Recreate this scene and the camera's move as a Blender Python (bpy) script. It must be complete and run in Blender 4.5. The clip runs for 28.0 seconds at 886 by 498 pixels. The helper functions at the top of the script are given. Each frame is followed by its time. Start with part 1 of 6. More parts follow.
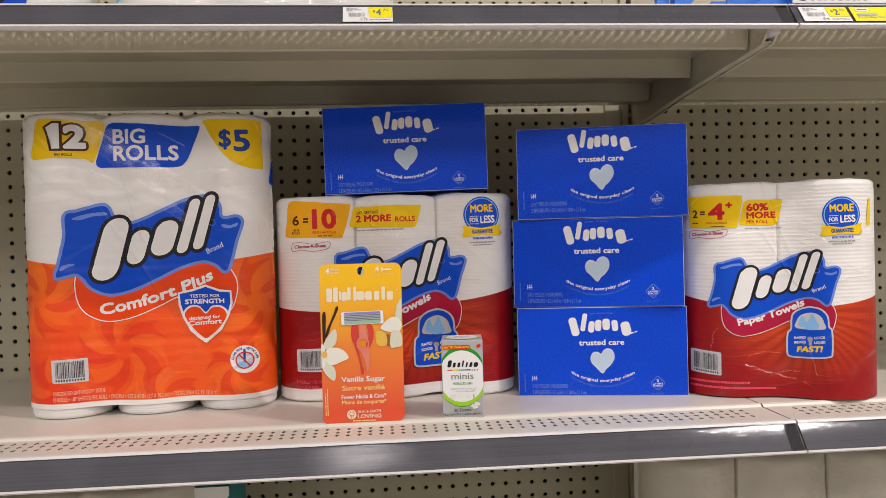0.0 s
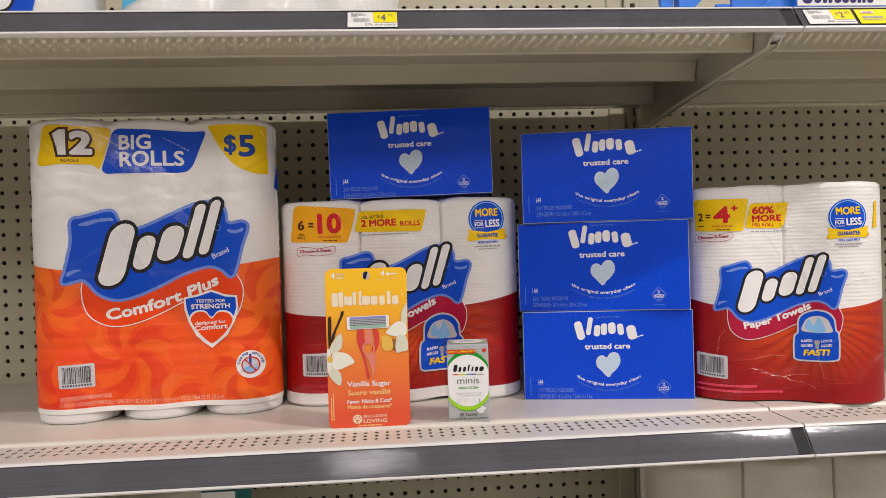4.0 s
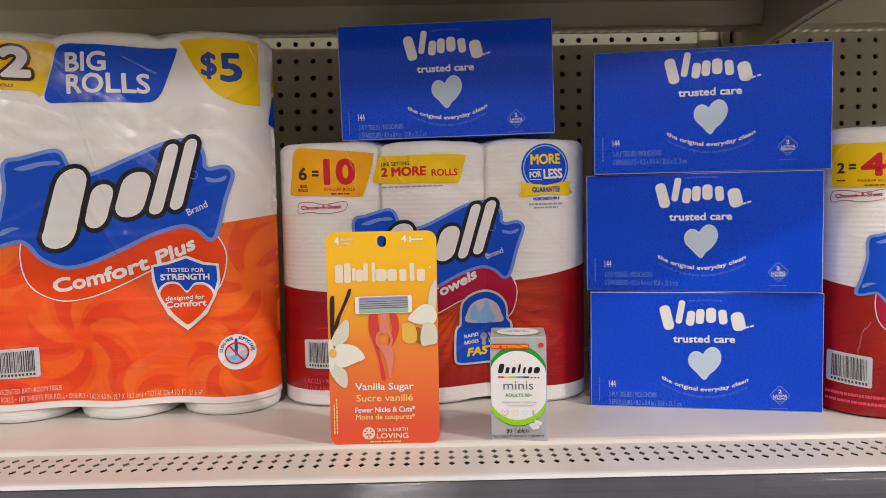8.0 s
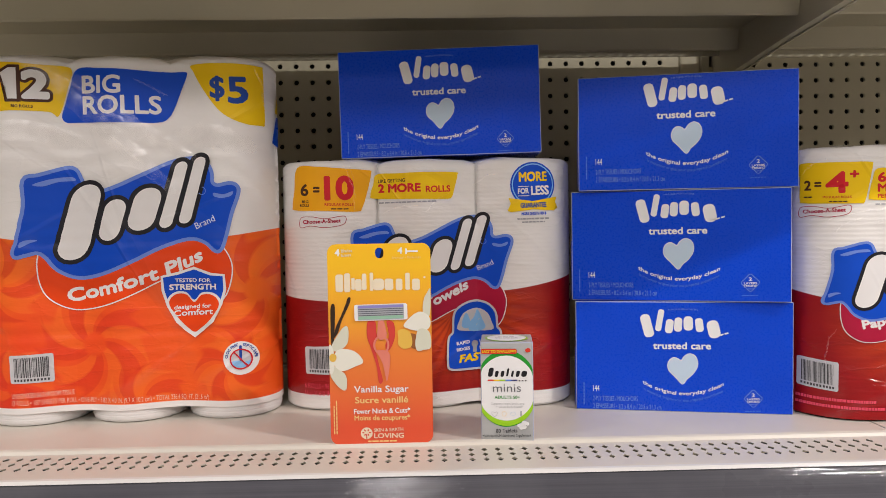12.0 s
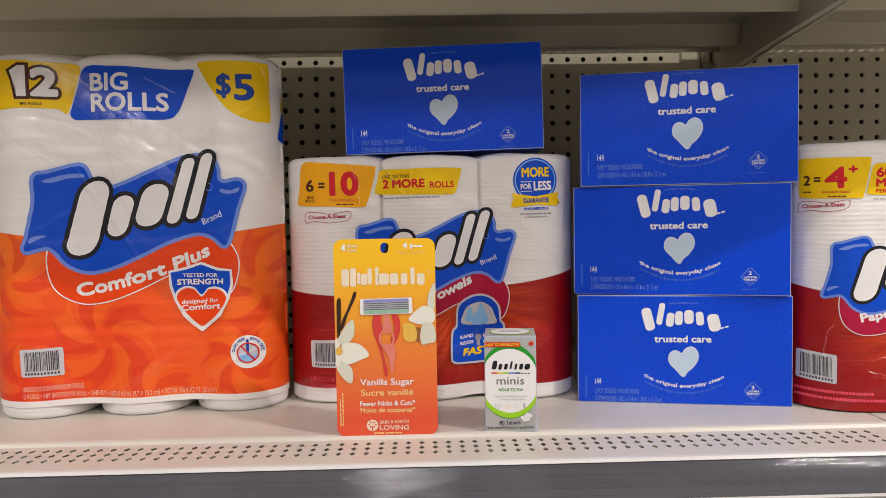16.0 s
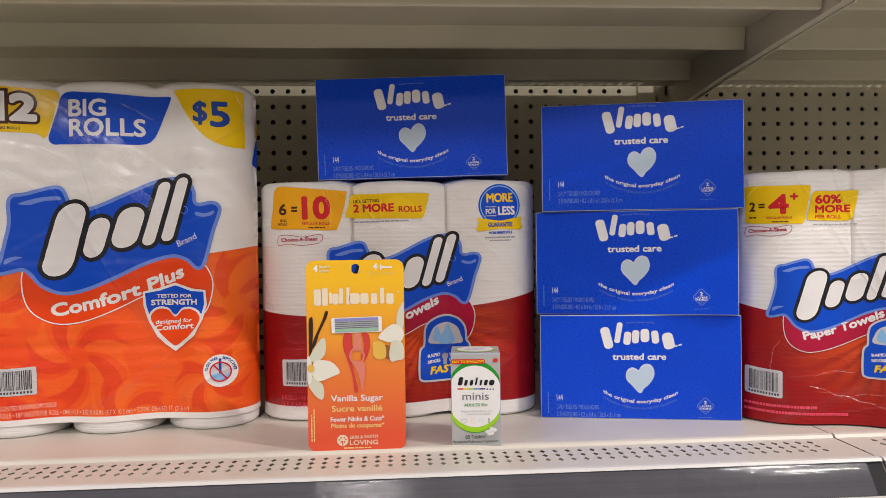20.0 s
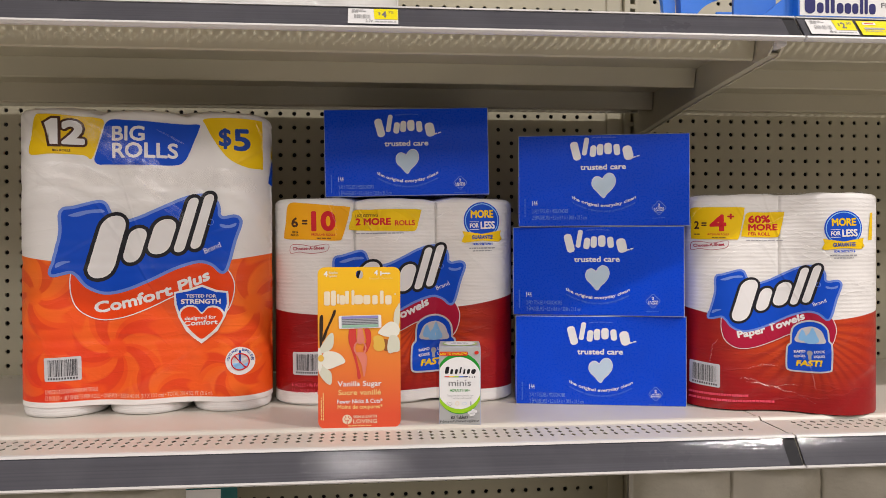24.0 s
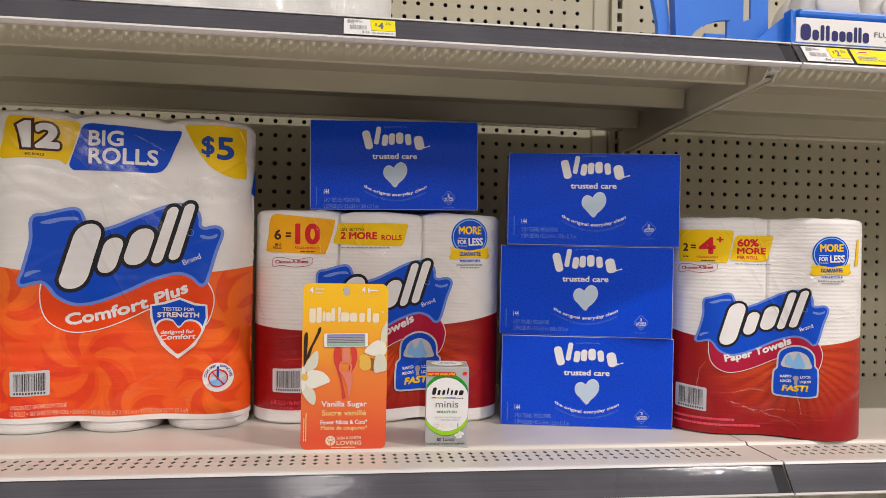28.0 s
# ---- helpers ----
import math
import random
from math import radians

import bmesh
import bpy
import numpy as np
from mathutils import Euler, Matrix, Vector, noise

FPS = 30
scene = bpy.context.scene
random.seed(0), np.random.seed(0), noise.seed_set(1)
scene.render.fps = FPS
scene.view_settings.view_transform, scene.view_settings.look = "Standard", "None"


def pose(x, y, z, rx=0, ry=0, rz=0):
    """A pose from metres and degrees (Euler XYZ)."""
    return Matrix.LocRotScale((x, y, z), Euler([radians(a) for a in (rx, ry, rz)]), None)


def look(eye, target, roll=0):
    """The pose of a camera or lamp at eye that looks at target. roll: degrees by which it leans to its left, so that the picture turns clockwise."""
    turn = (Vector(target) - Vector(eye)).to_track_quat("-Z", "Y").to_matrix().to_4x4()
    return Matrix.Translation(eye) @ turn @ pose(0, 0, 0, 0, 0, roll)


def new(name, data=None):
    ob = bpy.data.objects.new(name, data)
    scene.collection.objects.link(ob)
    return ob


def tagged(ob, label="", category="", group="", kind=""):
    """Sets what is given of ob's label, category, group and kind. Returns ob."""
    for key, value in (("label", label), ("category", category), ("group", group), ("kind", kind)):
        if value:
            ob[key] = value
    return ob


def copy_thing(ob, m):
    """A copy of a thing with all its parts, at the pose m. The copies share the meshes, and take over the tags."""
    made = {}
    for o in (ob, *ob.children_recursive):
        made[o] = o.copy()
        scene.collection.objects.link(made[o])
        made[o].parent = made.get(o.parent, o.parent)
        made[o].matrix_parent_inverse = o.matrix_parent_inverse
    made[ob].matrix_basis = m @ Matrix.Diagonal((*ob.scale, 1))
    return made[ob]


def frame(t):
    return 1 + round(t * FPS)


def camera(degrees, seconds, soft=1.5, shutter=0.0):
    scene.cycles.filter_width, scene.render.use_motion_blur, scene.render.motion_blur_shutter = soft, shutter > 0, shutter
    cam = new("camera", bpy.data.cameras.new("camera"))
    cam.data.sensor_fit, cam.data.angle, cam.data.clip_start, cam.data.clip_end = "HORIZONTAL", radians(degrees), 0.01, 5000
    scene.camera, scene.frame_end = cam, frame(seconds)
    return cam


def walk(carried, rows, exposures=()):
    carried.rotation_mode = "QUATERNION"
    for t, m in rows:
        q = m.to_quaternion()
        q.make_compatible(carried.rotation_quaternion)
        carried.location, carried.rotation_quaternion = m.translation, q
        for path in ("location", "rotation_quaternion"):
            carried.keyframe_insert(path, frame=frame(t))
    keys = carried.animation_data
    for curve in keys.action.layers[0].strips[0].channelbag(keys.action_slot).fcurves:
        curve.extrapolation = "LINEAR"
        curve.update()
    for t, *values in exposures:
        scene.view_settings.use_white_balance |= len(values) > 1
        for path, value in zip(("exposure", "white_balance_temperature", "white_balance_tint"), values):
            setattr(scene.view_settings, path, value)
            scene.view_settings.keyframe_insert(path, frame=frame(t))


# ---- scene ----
cam = camera(62.4, 28.0, soft=0.5)
PATH = [
    (0, (-0.013, -0.027, 1.281), (0.151, 1.966, 1.257), -1.5),
    (0.5, (-0.016, -0.026, 1.282), (0.148, 1.967, 1.265), -1.5),
    (1, (-0.012, -0.021, 1.281), (0.15, 1.972, 1.266), -1.5),
    (1.5, (-0.011, -0.014, 1.279), (0.149, 1.979, 1.269), -1.6),
    (2, (-0.012, -0.011, 1.281), (0.151, 1.983, 1.27), -1.6),
    (2.5, (-0.009, -0.013, 1.281), (0.151, 1.98, 1.27), -1.7),
    (4.5, (-0.015, -0.029, 1.283), (0.129, 1.966, 1.262), -1.7),
    (5, (-0.011, -0.023, 1.279), (0.118, 1.972, 1.248), -1.7),
    (5.5, (-0.011, -0.012, 1.276), (0.1, 1.985, 1.228), -1.5),
    (6, (0.001, 0.019, 1.278), (0.09, 2.016, 1.21), -1.3),
    (6.5, (0.049, 0.062, 1.278), (0.108, 2.059, 1.193), -1.2),
    (7, (0.026, 0.141, 1.281), (0.071, 2.138, 1.182), -1.0),
    (7.5, (0.001, 0.2, 1.279), (0.038, 2.197, 1.168), -1.0),
    (8, (0.006, 0.225, 1.279), (0.034, 2.221, 1.155), -1.0),
    (8.5, (0.024, 0.229, 1.282), (0.042, 2.224, 1.15), -0.8),
    (9, (0.016, 0.228, 1.284), (0.02, 2.224, 1.154), -0.6),
    (9.5, (0.004, 0.228, 1.284), (0.002, 2.224, 1.159), -0.4),
    (10, (0.004, 0.203, 1.28), (0.008, 2.2, 1.168), -0.4),
    (10.5, (0.007, 0.19, 1.276), (0.021, 2.187, 1.176), -0.5),
    (11, (0.012, 0.181, 1.277), (0.039, 2.179, 1.186), -0.7),
    (11.5, (0.008, 0.176, 1.278), (0.046, 2.173, 1.194), -0.8),
    (12, (0.005, 0.175, 1.277), (0.052, 2.173, 1.197), -0.9),
    (12.5, (0.007, 0.174, 1.276), (0.058, 2.171, 1.196), -1.1),
    (13, (0.007, 0.166, 1.274), (0.069, 2.163, 1.185), -1.2),
    (13.5, (0.009, 0.162, 1.275), (0.082, 2.158, 1.172), -1.3),
    (15.5, (-0.001, 0.166, 1.277), (0.063, 2.162, 1.17), -1.1),
    (16, (0.001, 0.164, 1.278), (0.046, 2.161, 1.183), -1.0),
    (16.5, (-0.003, 0.161, 1.274), (0.03, 2.159, 1.194), -1.0),
    (17, (-0.007, 0.16, 1.274), (0.031, 2.158, 1.205), -0.9),
    (17.5, (-0.008, 0.155, 1.276), (0.043, 2.153, 1.216), -0.8),
    (18, (-0.007, 0.148, 1.278), (0.064, 2.146, 1.22), -0.7),
    (18.5, (-0.004, 0.143, 1.277), (0.085, 2.14, 1.229), -0.8),
    (19, (-0.005, 0.153, 1.277), (0.107, 2.149, 1.233), -0.8),
    (19.5, (-0.007, 0.165, 1.28), (0.121, 2.161, 1.242), -0.8),
    (20, (-0.001, 0.127, 1.273), (0.134, 2.123, 1.251), -0.8),
    (20.5, (0.021, 0.055, 1.286), (0.147, 2.051, 1.266), -0.7),
    (21, (0.036, -0.024, 1.293), (0.155, 1.972, 1.276), -0.5),
    (21.5, (0.016, -0.068, 1.293), (0.126, 1.929, 1.277), -0.6),
    (23.5, (-0.011, -0.036, 1.282), (0.153, 1.957, 1.27), -0.5),
    (24, (-0.018, -0.019, 1.283), (0.158, 1.973, 1.269), -0.2),
    (24.5, (-0.021, -0.009, 1.285), (0.172, 1.982, 1.269), 0.2),
    (25, (-0.026, 0.003, 1.283), (0.195, 1.991, 1.265), 0.5),
    (25.5, (-0.054, 0.017, 1.287), (0.198, 2.001, 1.269), 0.8),
    (26, (-0.06, 0.02, 1.289), (0.218, 2.0, 1.268), 1.0),
    (26.5, (-0.068, 0.032, 1.29), (0.233, 2.009, 1.27), 1.2),
    (27, (-0.071, 0.039, 1.291), (0.239, 2.014, 1.277), 1.4),
    (27.5, (-0.063, 0.03, 1.288), (0.236, 2.008, 1.286), 1.4),
    (28, (-0.047, 0.006, 1.297), (0.223, 1.988, 1.301), 1.1),
]
walk(cam, [(t, look(eye, target, roll)) for t, eye, target, roll in PATH])

# ---- world and lamps ----
world = bpy.data.worlds.new("store_air")
scene.world = world
world.use_nodes = True
world.node_tree.nodes["Background"].inputs[0].default_value = (1.0, 0.95, 0.88, 1)
world.node_tree.nodes["Background"].inputs[1].default_value = 0.006


def ceiling_lamp(x, y, z, lx, ly, watts):
    data = bpy.data.lights.new("tube_light", "AREA")
    data.shape, data.size, data.size_y, data.energy = "RECTANGLE", lx, ly, watts
    data.color = (1.0, 0.925, 0.905)
    ob = new("tube_light", data)
    ob.matrix_basis = pose(x, y, z)
    return ob


LAMP_Z = 3.28
LAMPS = [(-2.3, -0.31, 0.45, 0.05, 32), (-0.14, -0.75, 0.05, 0.80, 7), (1.85, -0.31, 0.42, 0.05, 60), (3.93, -0.31, 0.42, 0.05, 8)]
LAMPS += [(x, -2.9, 0.12, 1.25, w) for x, w in ((-2.22, 52), (-0.17, 53), (1.88, 34), (3.93, 25))]
LAMPS += [(x, -5.5, 0.12, 1.25, 24) for x in (-2.22, -0.17, 1.88, 3.93)]
for lx_, ly_, sx_, sy_, w_ in LAMPS:
    ceiling_lamp(lx_, ly_, LAMP_Z, sx_, sy_, w_)


# ---- materials ----
def node_mat(name):
    m = bpy.data.materials.new(name)
    m.use_nodes = True
    return m, m.node_tree, m.node_tree.nodes["Principled BSDF"]


def put(b, **kw):
    for k, v in kw.items():
        s = b.inputs[k.replace("_", " ")]
        s.default_value = (*v, 1) if isinstance(v, tuple) and len(v) == 3 else v


def noise_node(nt, scale, detail=4.0, stretch=None):
    tc = nt.nodes.new("ShaderNodeTexCoord")
    n = nt.nodes.new("ShaderNodeTexNoise")
    n.inputs["Scale"].default_value, n.inputs["Detail"].default_value = scale, detail
    if stretch:
        mp = nt.nodes.new("ShaderNodeMapping")
        mp.inputs["Scale"].default_value = stretch
        nt.links.new(tc.outputs["Object"], mp.inputs[0])
        nt.links.new(mp.outputs[0], n.inputs["Vector"])
    else:
        nt.links.new(tc.outputs["Object"], n.inputs["Vector"])
    return n


def mix_col(nt, fac, a, b):
    mx = nt.nodes.new("ShaderNodeMix")
    mx.data_type = "RGBA"
    for sock, v in ((mx.inputs[0], fac), (mx.inputs[6], a), (mx.inputs[7], b)):
        if hasattr(v, "node"):
            nt.links.new(v, sock)
        elif isinstance(v, tuple):
            sock.default_value = (*v, 1)
        else:
            sock.default_value = v
    return mx.outputs[2]


def ramp(nt, fac, lo, hi):
    r = nt.nodes.new("ShaderNodeMapRange")
    r.inputs[1].default_value, r.inputs[2].default_value = lo, hi
    nt.links.new(fac, r.inputs[0])
    return r.outputs[0]


def maths(nt, op, a, b=0.0):
    n = nt.nodes.new("ShaderNodeMath")
    n.operation = op
    for s, v in zip(n.inputs, (a, b)):
        if hasattr(v, "node"):
            nt.links.new(v, s)
        else:
            s.default_value = v
    return n.outputs[0]


def bump(nt, b, height, strength=0.2, distance=0.001):
    n = nt.nodes.new("ShaderNodeBump")
    n.inputs["Strength"].default_value, n.inputs["Distance"].default_value = strength, distance
    nt.links.new(height, n.inputs["Height"])
    nt.links.new(n.outputs[0], b.inputs["Normal"])
    return n


def painted(name, col, rough=0.45, vary=0.08, metal=0.0, grain=900.0, relief=0.08, coat=0.0, stains=7.0):
    """A coated surface with large soft stains, fine grain in colour and gloss, and slight relief."""
    m, nt, b = node_mat(name)
    big, fine = noise_node(nt, stains, 5), noise_node(nt, grain, 2)
    dark = tuple(c * (1 - vary) for c in col)
    light = tuple(min(1, c * (1 + vary * 0.6)) for c in col)
    c1 = mix_col(nt, ramp(nt, big.outputs[0], 0.35, 0.65), dark, light)
    c2 = mix_col(nt, maths(nt, "MULTIPLY", ramp(nt, fine.outputs[0], 0.4, 0.7), vary * 0.5), c1, dark)
    nt.links.new(c2, b.inputs["Base Color"])
    nt.links.new(maths(nt, "ADD", maths(nt, "MULTIPLY", big.outputs[0], 0.16), rough - 0.08), b.inputs["Roughness"])
    put(b, Metallic=metal, Coat_Weight=coat, Coat_Roughness=0.12)
    bump(nt, b, fine.outputs[0], relief, 0.0006)
    return m


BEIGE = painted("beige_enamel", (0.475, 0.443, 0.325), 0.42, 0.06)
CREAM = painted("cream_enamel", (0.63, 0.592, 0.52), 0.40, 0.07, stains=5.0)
ARM_M = painted("bracket_enamel", (0.55, 0.515, 0.40), 0.42, 0.06)
GAP_SHADE = painted("dark_gap_shade", (0.03, 0.028, 0.025), 0.8, 0.2)
WHITE_TRIM = painted("white_plastic_trim", (0.68, 0.67, 0.65), 0.35, 0.06)
FLOOR_M = painted("vinyl_floor", (0.50, 0.475, 0.44), 0.3, 0.1)
WALL_M = painted("painted_wall", (0.34, 0.32, 0.29), 0.7, 0.06)
CEIL_M = painted("ceiling_board", (0.62, 0.61, 0.59), 0.8, 0.05)
LAMP_M = painted("lamp_housing", (0.8, 0.8, 0.8), 0.5, 0.05)


def channel_material():
    """Grey price channel: clear ribbed plastic over dark grey, with long fine streaks."""
    m, nt, b = node_mat("grey_price_channel")
    st, fine = noise_node(nt, 1.0, 3, (1.2, 420.0, 420.0)), noise_node(nt, 1.0, 2, (1.5, 3200.0, 3200.0))
    sc = noise_node(nt, 14.0, 6)
    c = mix_col(nt, ramp(nt, st.outputs[0], 0.35, 0.7), (0.060, 0.060, 0.072), (0.080, 0.080, 0.094))
    nt.links.new(mix_col(nt, maths(nt, "MULTIPLY", ramp(nt, sc.outputs[0], 0.5, 0.75), 0.25), c, (0.13, 0.13, 0.145)), b.inputs["Base Color"])
    nt.links.new(maths(nt, "ADD", maths(nt, "MULTIPLY", sc.outputs[0], 0.10), 0.24), b.inputs["Roughness"])
    put(b, Metallic=0.0, Coat_Weight=1.0, Coat_Roughness=0.045, Coat_IOR=1.45, Specular_IOR_Level=0.08)
    n = bump(nt, b, maths(nt, "ADD", maths(nt, "MULTIPLY", st.outputs[0], 0.3), maths(nt, "MULTIPLY", fine.outputs[0], 0.25)), 0.25, 0.0006)
    nt.links.new(n.outputs[0], b.inputs["Coat Normal"])
    return m


CHANNEL = channel_material()
# black of the channel ends, and of the painted shade below the slots
ENDCAP_SLOT_SHADE = painted("black_end_and_slot_shade", (0.014, 0.014, 0.017), 0.8, 0.15)


# ---- mesh helpers ----
def mesh_of(name, bm, material, smooth=False):
    bm.normal_update()
    me = bpy.data.meshes.new(name)
    bm.to_mesh(me)
    bm.free()
    if material:
        me.materials.append(material)
    if smooth:
        for p in me.polygons:
            p.use_smooth = True
    return me


def part(name, bm, material, parent=None, label="", smooth=False):
    ob = new(name, bm if isinstance(bm, bpy.types.Mesh) else mesh_of(name, bm, material, smooth))
    if parent:
        ob.parent = parent
    return tagged(ob, label)


def thing(name, m, label, category, group="", kind=""):
    ob = new(name)
    ob.empty_display_size = 0.05
    ob.matrix_basis = m
    return tagged(ob, label, category, group, kind)


def box(x0, x1, y0, y1, z0, z1, bevel=0.0, seg=2, bm=None):
    bm = bm or bmesh.new()
    got = bmesh.ops.create_cube(bm, size=1.0, matrix=Matrix.Translation(((x0 + x1) / 2, (y0 + y1) / 2, (z0 + z1) / 2)) @ Matrix.Diagonal((x1 - x0, y1 - y0, z1 - z0, 1)))
    if bevel:
        edges = list({e for v in got["verts"] for e in v.link_edges})
        bmesh.ops.bevel(bm, geom=edges, offset=bevel, segments=seg, profile=0.5, affect="EDGES")
    return bm


def extrude_profile(pts, x0, x1, closed=True):
    """A bar along x whose section is the list of (y, z)."""
    bm = bmesh.new()
    a = [bm.verts.new((x0, y, z)) for y, z in pts]
    b = [bm.verts.new((x1, y, z)) for y, z in pts]
    n = len(pts)
    for i in range(n if closed else n - 1):
        j = (i + 1) % n
        bm.faces.new((a[i], a[j], b[j], b[i]))
    if closed:
        bm.faces.new(a[::-1])
        bm.faces.new(b)
    bmesh.ops.recalc_face_normals(bm, faces=bm.faces)
    return bm


def structure(name, bm, material, label="", category="", smooth=False):
    return tagged(part(name, bm, material, None, label, smooth), label, category, "", "structure")


# ---- the store around ----
JOINT, PEG_Y, BAY = 0.487, 1.38, 1.285
structure("floor", box(-5, 5, -8.2, 1.6, -0.1, 0), FLOOR_M, "pale vinyl tile floor of a store aisle", "floor")
structure("ceiling", box(-5, 5, -8.2, 1.6, 3.32, 3.42), CEIL_M, "pale ceiling over the store aisle", "ceiling")
structure("wall_south", box(-5, 5, -8.3, -8.2, 0, 3.32), WALL_M, "plain painted wall across the aisle", "wall")
structure("wall_west", box(-5.1, -5, -8.2, 1.6, 0, 3.32), WALL_M, "plain painted wall closing the aisle", "wall")
structure("wall_east", box(5, 5.1, -8.2, 1.6, 0, 3.32), WALL_M, "plain painted wall closing the aisle", "wall")
structure("wall_north", box(-5, 5, 1.5, 1.6, 0, 3.32), WALL_M, "plain wall behind the shelving", "wall")
for lx_, ly_, sx_, sy_, w_ in LAMPS:
    t_ = thing("ceiling_light", pose(lx_, ly_, LAMP_Z + 0.004), "white ceiling light with fluorescent tubes", "ceiling light", "ceiling lights")
    part("housing", box(-sx_ / 2 - 0.03, sx_ / 2 + 0.03, -sy_ / 2 - 0.03, sy_ / 2 + 0.03, 0.002, 0.034, 0.004), LAMP_M, t_)


# ---- pegboard panels, posts ----
def pegboard(x0, x1, z0, z1, px, pz, r=0.0042, pitch=0.0259, t=0.004):
    """A sheet with real round holes: square cells with an octagonal hole, and short walls in the hole."""
    bm = bmesh.new()
    verts = {}

    def v(x, y, z):
        k = (round(x, 5), round(y, 5), round(z, 5))
        if k not in verts:
            verts[k] = bm.verts.new((x, y, z))
        return verts[k]
    xs = [px + i * pitch for i in range(int(math.floor((x1 - px) / pitch - 0.3)) + 1)]
    zs = [pz + i * pitch for i in range(int(math.floor((z1 - pz) / pitch - 0.3)) + 1)]
    h = pitch / 2
    for cx in xs:
        for cz in zs:
            ring, rim = [], []
            for k in range(8):
                a = math.pi / 4 * k
                ring.append((cx + r * math.cos(a), cz + r * math.sin(a)))
                ux, uz = round(math.cos(a)), round(math.sin(a))
                rim.append((cx + h * ux, cz + h * uz))
            for k in range(8):
                j = (k + 1) % 8
                bm.faces.new([v(ring[k][0], 0, ring[k][1]), v(rim[k][0], 0, rim[k][1]), v(rim[j][0], 0, rim[j][1]), v(ring[j][0], 0, ring[j][1])])
                bm.faces.new([v(ring[j][0], 0, ring[j][1]), v(ring[j][0], t, ring[j][1]), v(ring[k][0], t, ring[k][1]), v(ring[k][0], 0, ring[k][1])])
    xa, xb, za, zb = xs[0] - h, xs[-1] + h, zs[0] - h, zs[-1] + h
    for a, b, c, d in ((x0, xa, z0, z1), (xb, x1, z0, z1), (xa, xb, z0, za), (xa, xb, zb, z1)):
        if b - a > 1e-4 and d - c > 1e-4:
            bm.faces.new([bm.verts.new(p) for p in ((a, 0, c), (b, 0, c), (b, 0, d), (a, 0, d))])
    return bm


for nm_, x0_, x1_, px_, row_ in (("pegboard_left", JOINT - BAY + 0.036, JOINT - 0.060, -0.149 - 0.0259 * 23, 1.5292),
                                 ("pegboard_right", JOINT + 0.001, JOINT + 1.22, 0.5515 - 0.0259 * 1, 1.5238),
                                 ("pegboard_far_left", JOINT - 2 * BAY + 0.036, JOINT - BAY - 0.06, -1.92, 1.53)):
    pg_ = part(nm_, pegboard(x0_, x1_, 0.3, 2.15, px_, row_ - 0.0259 * 46), BEIGE)
    pg_.matrix_basis = pose(0, PEG_Y, 0)
    tagged(pg_, "beige perforated metal back panel with rows of round holes", "back panel", "", "structure")
# added near-black sheet: the shade behind the holes, put in as colour
structure("hole_shade_sheet", box(-2.2, 1.9, PEG_Y + 0.05, PEG_Y + 0.06, 0.2, 2.15), GAP_SHADE, "near-black sheet standing in for the shaded hollow behind the perforated panels", "back panel")


def upright(x):
    """A slotted steel post between two panels."""
    t = thing("upright_post", pose(x, PEG_Y, 0), "beige slotted steel post between back panels", "post", "shelf posts", "structure")
    z0, z1, w, slot, pitch = 0.0, 2.15, 0.036, 0.017, 0.0254
    part("post_side", box(-0.060, -0.0275, -0.004, 0.03, z0, z1, 0.0025), BEIGE, t)
    bm = bmesh.new()
    for a, b in ((-0.0265, -0.0155), (-0.0055, 0.0005)):
        box(a, b, -0.012, 0.03, z0, z1, 0, bm=bm)
    n = int((z1 - 0.3) / pitch)
    for i in range(n):
        zz = 0.3 + i * pitch
        box(-0.0156, -0.0054, -0.0115, 0.004, zz + slot, zz + pitch, 0, bm=bm)
    part("post_front", bm, BEIGE, t)
    # near-black strip stands in for the shade inside the post's slots
    part("post_slot_shade", box(-0.0156, -0.0054, 0.02, 0.03, z0, z1), GAP_SHADE, t)
    return t


for x_ in (JOINT, JOINT - BAY, JOINT + BAY):
    upright(x_)


# ---- shelves ----
def slot_strip(x0, x1, y0, rows, pitch, z, length=0.0068, width=0.0112, t=0.0007, row_gap=0.0148):
    """A sheet strip with rows of lozenge slots cut through it."""
    bm = bmesh.new()
    n = int((x1 - x0) / pitch)
    pad = ((x1 - x0) - n * pitch) / 2
    for r in range(rows):
        ya, yb = y0 + r * row_gap, y0 + (r + 1) * row_gap
        yc = (ya + yb) / 2
        for i in range(-1, n + 1):
            xa, xb = max(x0 + pad + i * pitch, x0), min(x0 + pad + (i + 1) * pitch, x1)
            if xb - xa < 1e-4:
                continue
            if i < 2 or i > n - 3:
                bm.faces.new([bm.verts.new(p) for p in ((xa, ya, z), (xb, ya, z), (xb, yb, z), (xa, yb, z))])
                continue
            xc = (xa + xb) / 2
            hole = [(xc, yc - width / 2), (xc + length / 2, yc), (xc, yc + width / 2), (xc - length / 2, yc)]
            rim = [(xc, ya), (xb, ya), (xb, yc), (xb, yb), (xc, yb), (xa, yb), (xa, yc), (xa, ya)]
            th = [bm.verts.new((x, y, z)) for x, y in hole]
            tr = [bm.verts.new((x, y, z)) for x, y in rim]
            lh = [bm.verts.new((x, y, z - t)) for x, y in hole]
            for k in range(4):
                j = (k + 1) % 4
                bm.faces.new((tr[2 * k], tr[2 * k + 1], tr[(2 * k + 2) % 8], th[j], th[k]))
                bm.faces.new((th[k], th[j], lh[j], lh[k]))
    bmesh.ops.remove_doubles(bm, verts=bm.verts[:], dist=1e-5)
    return bm


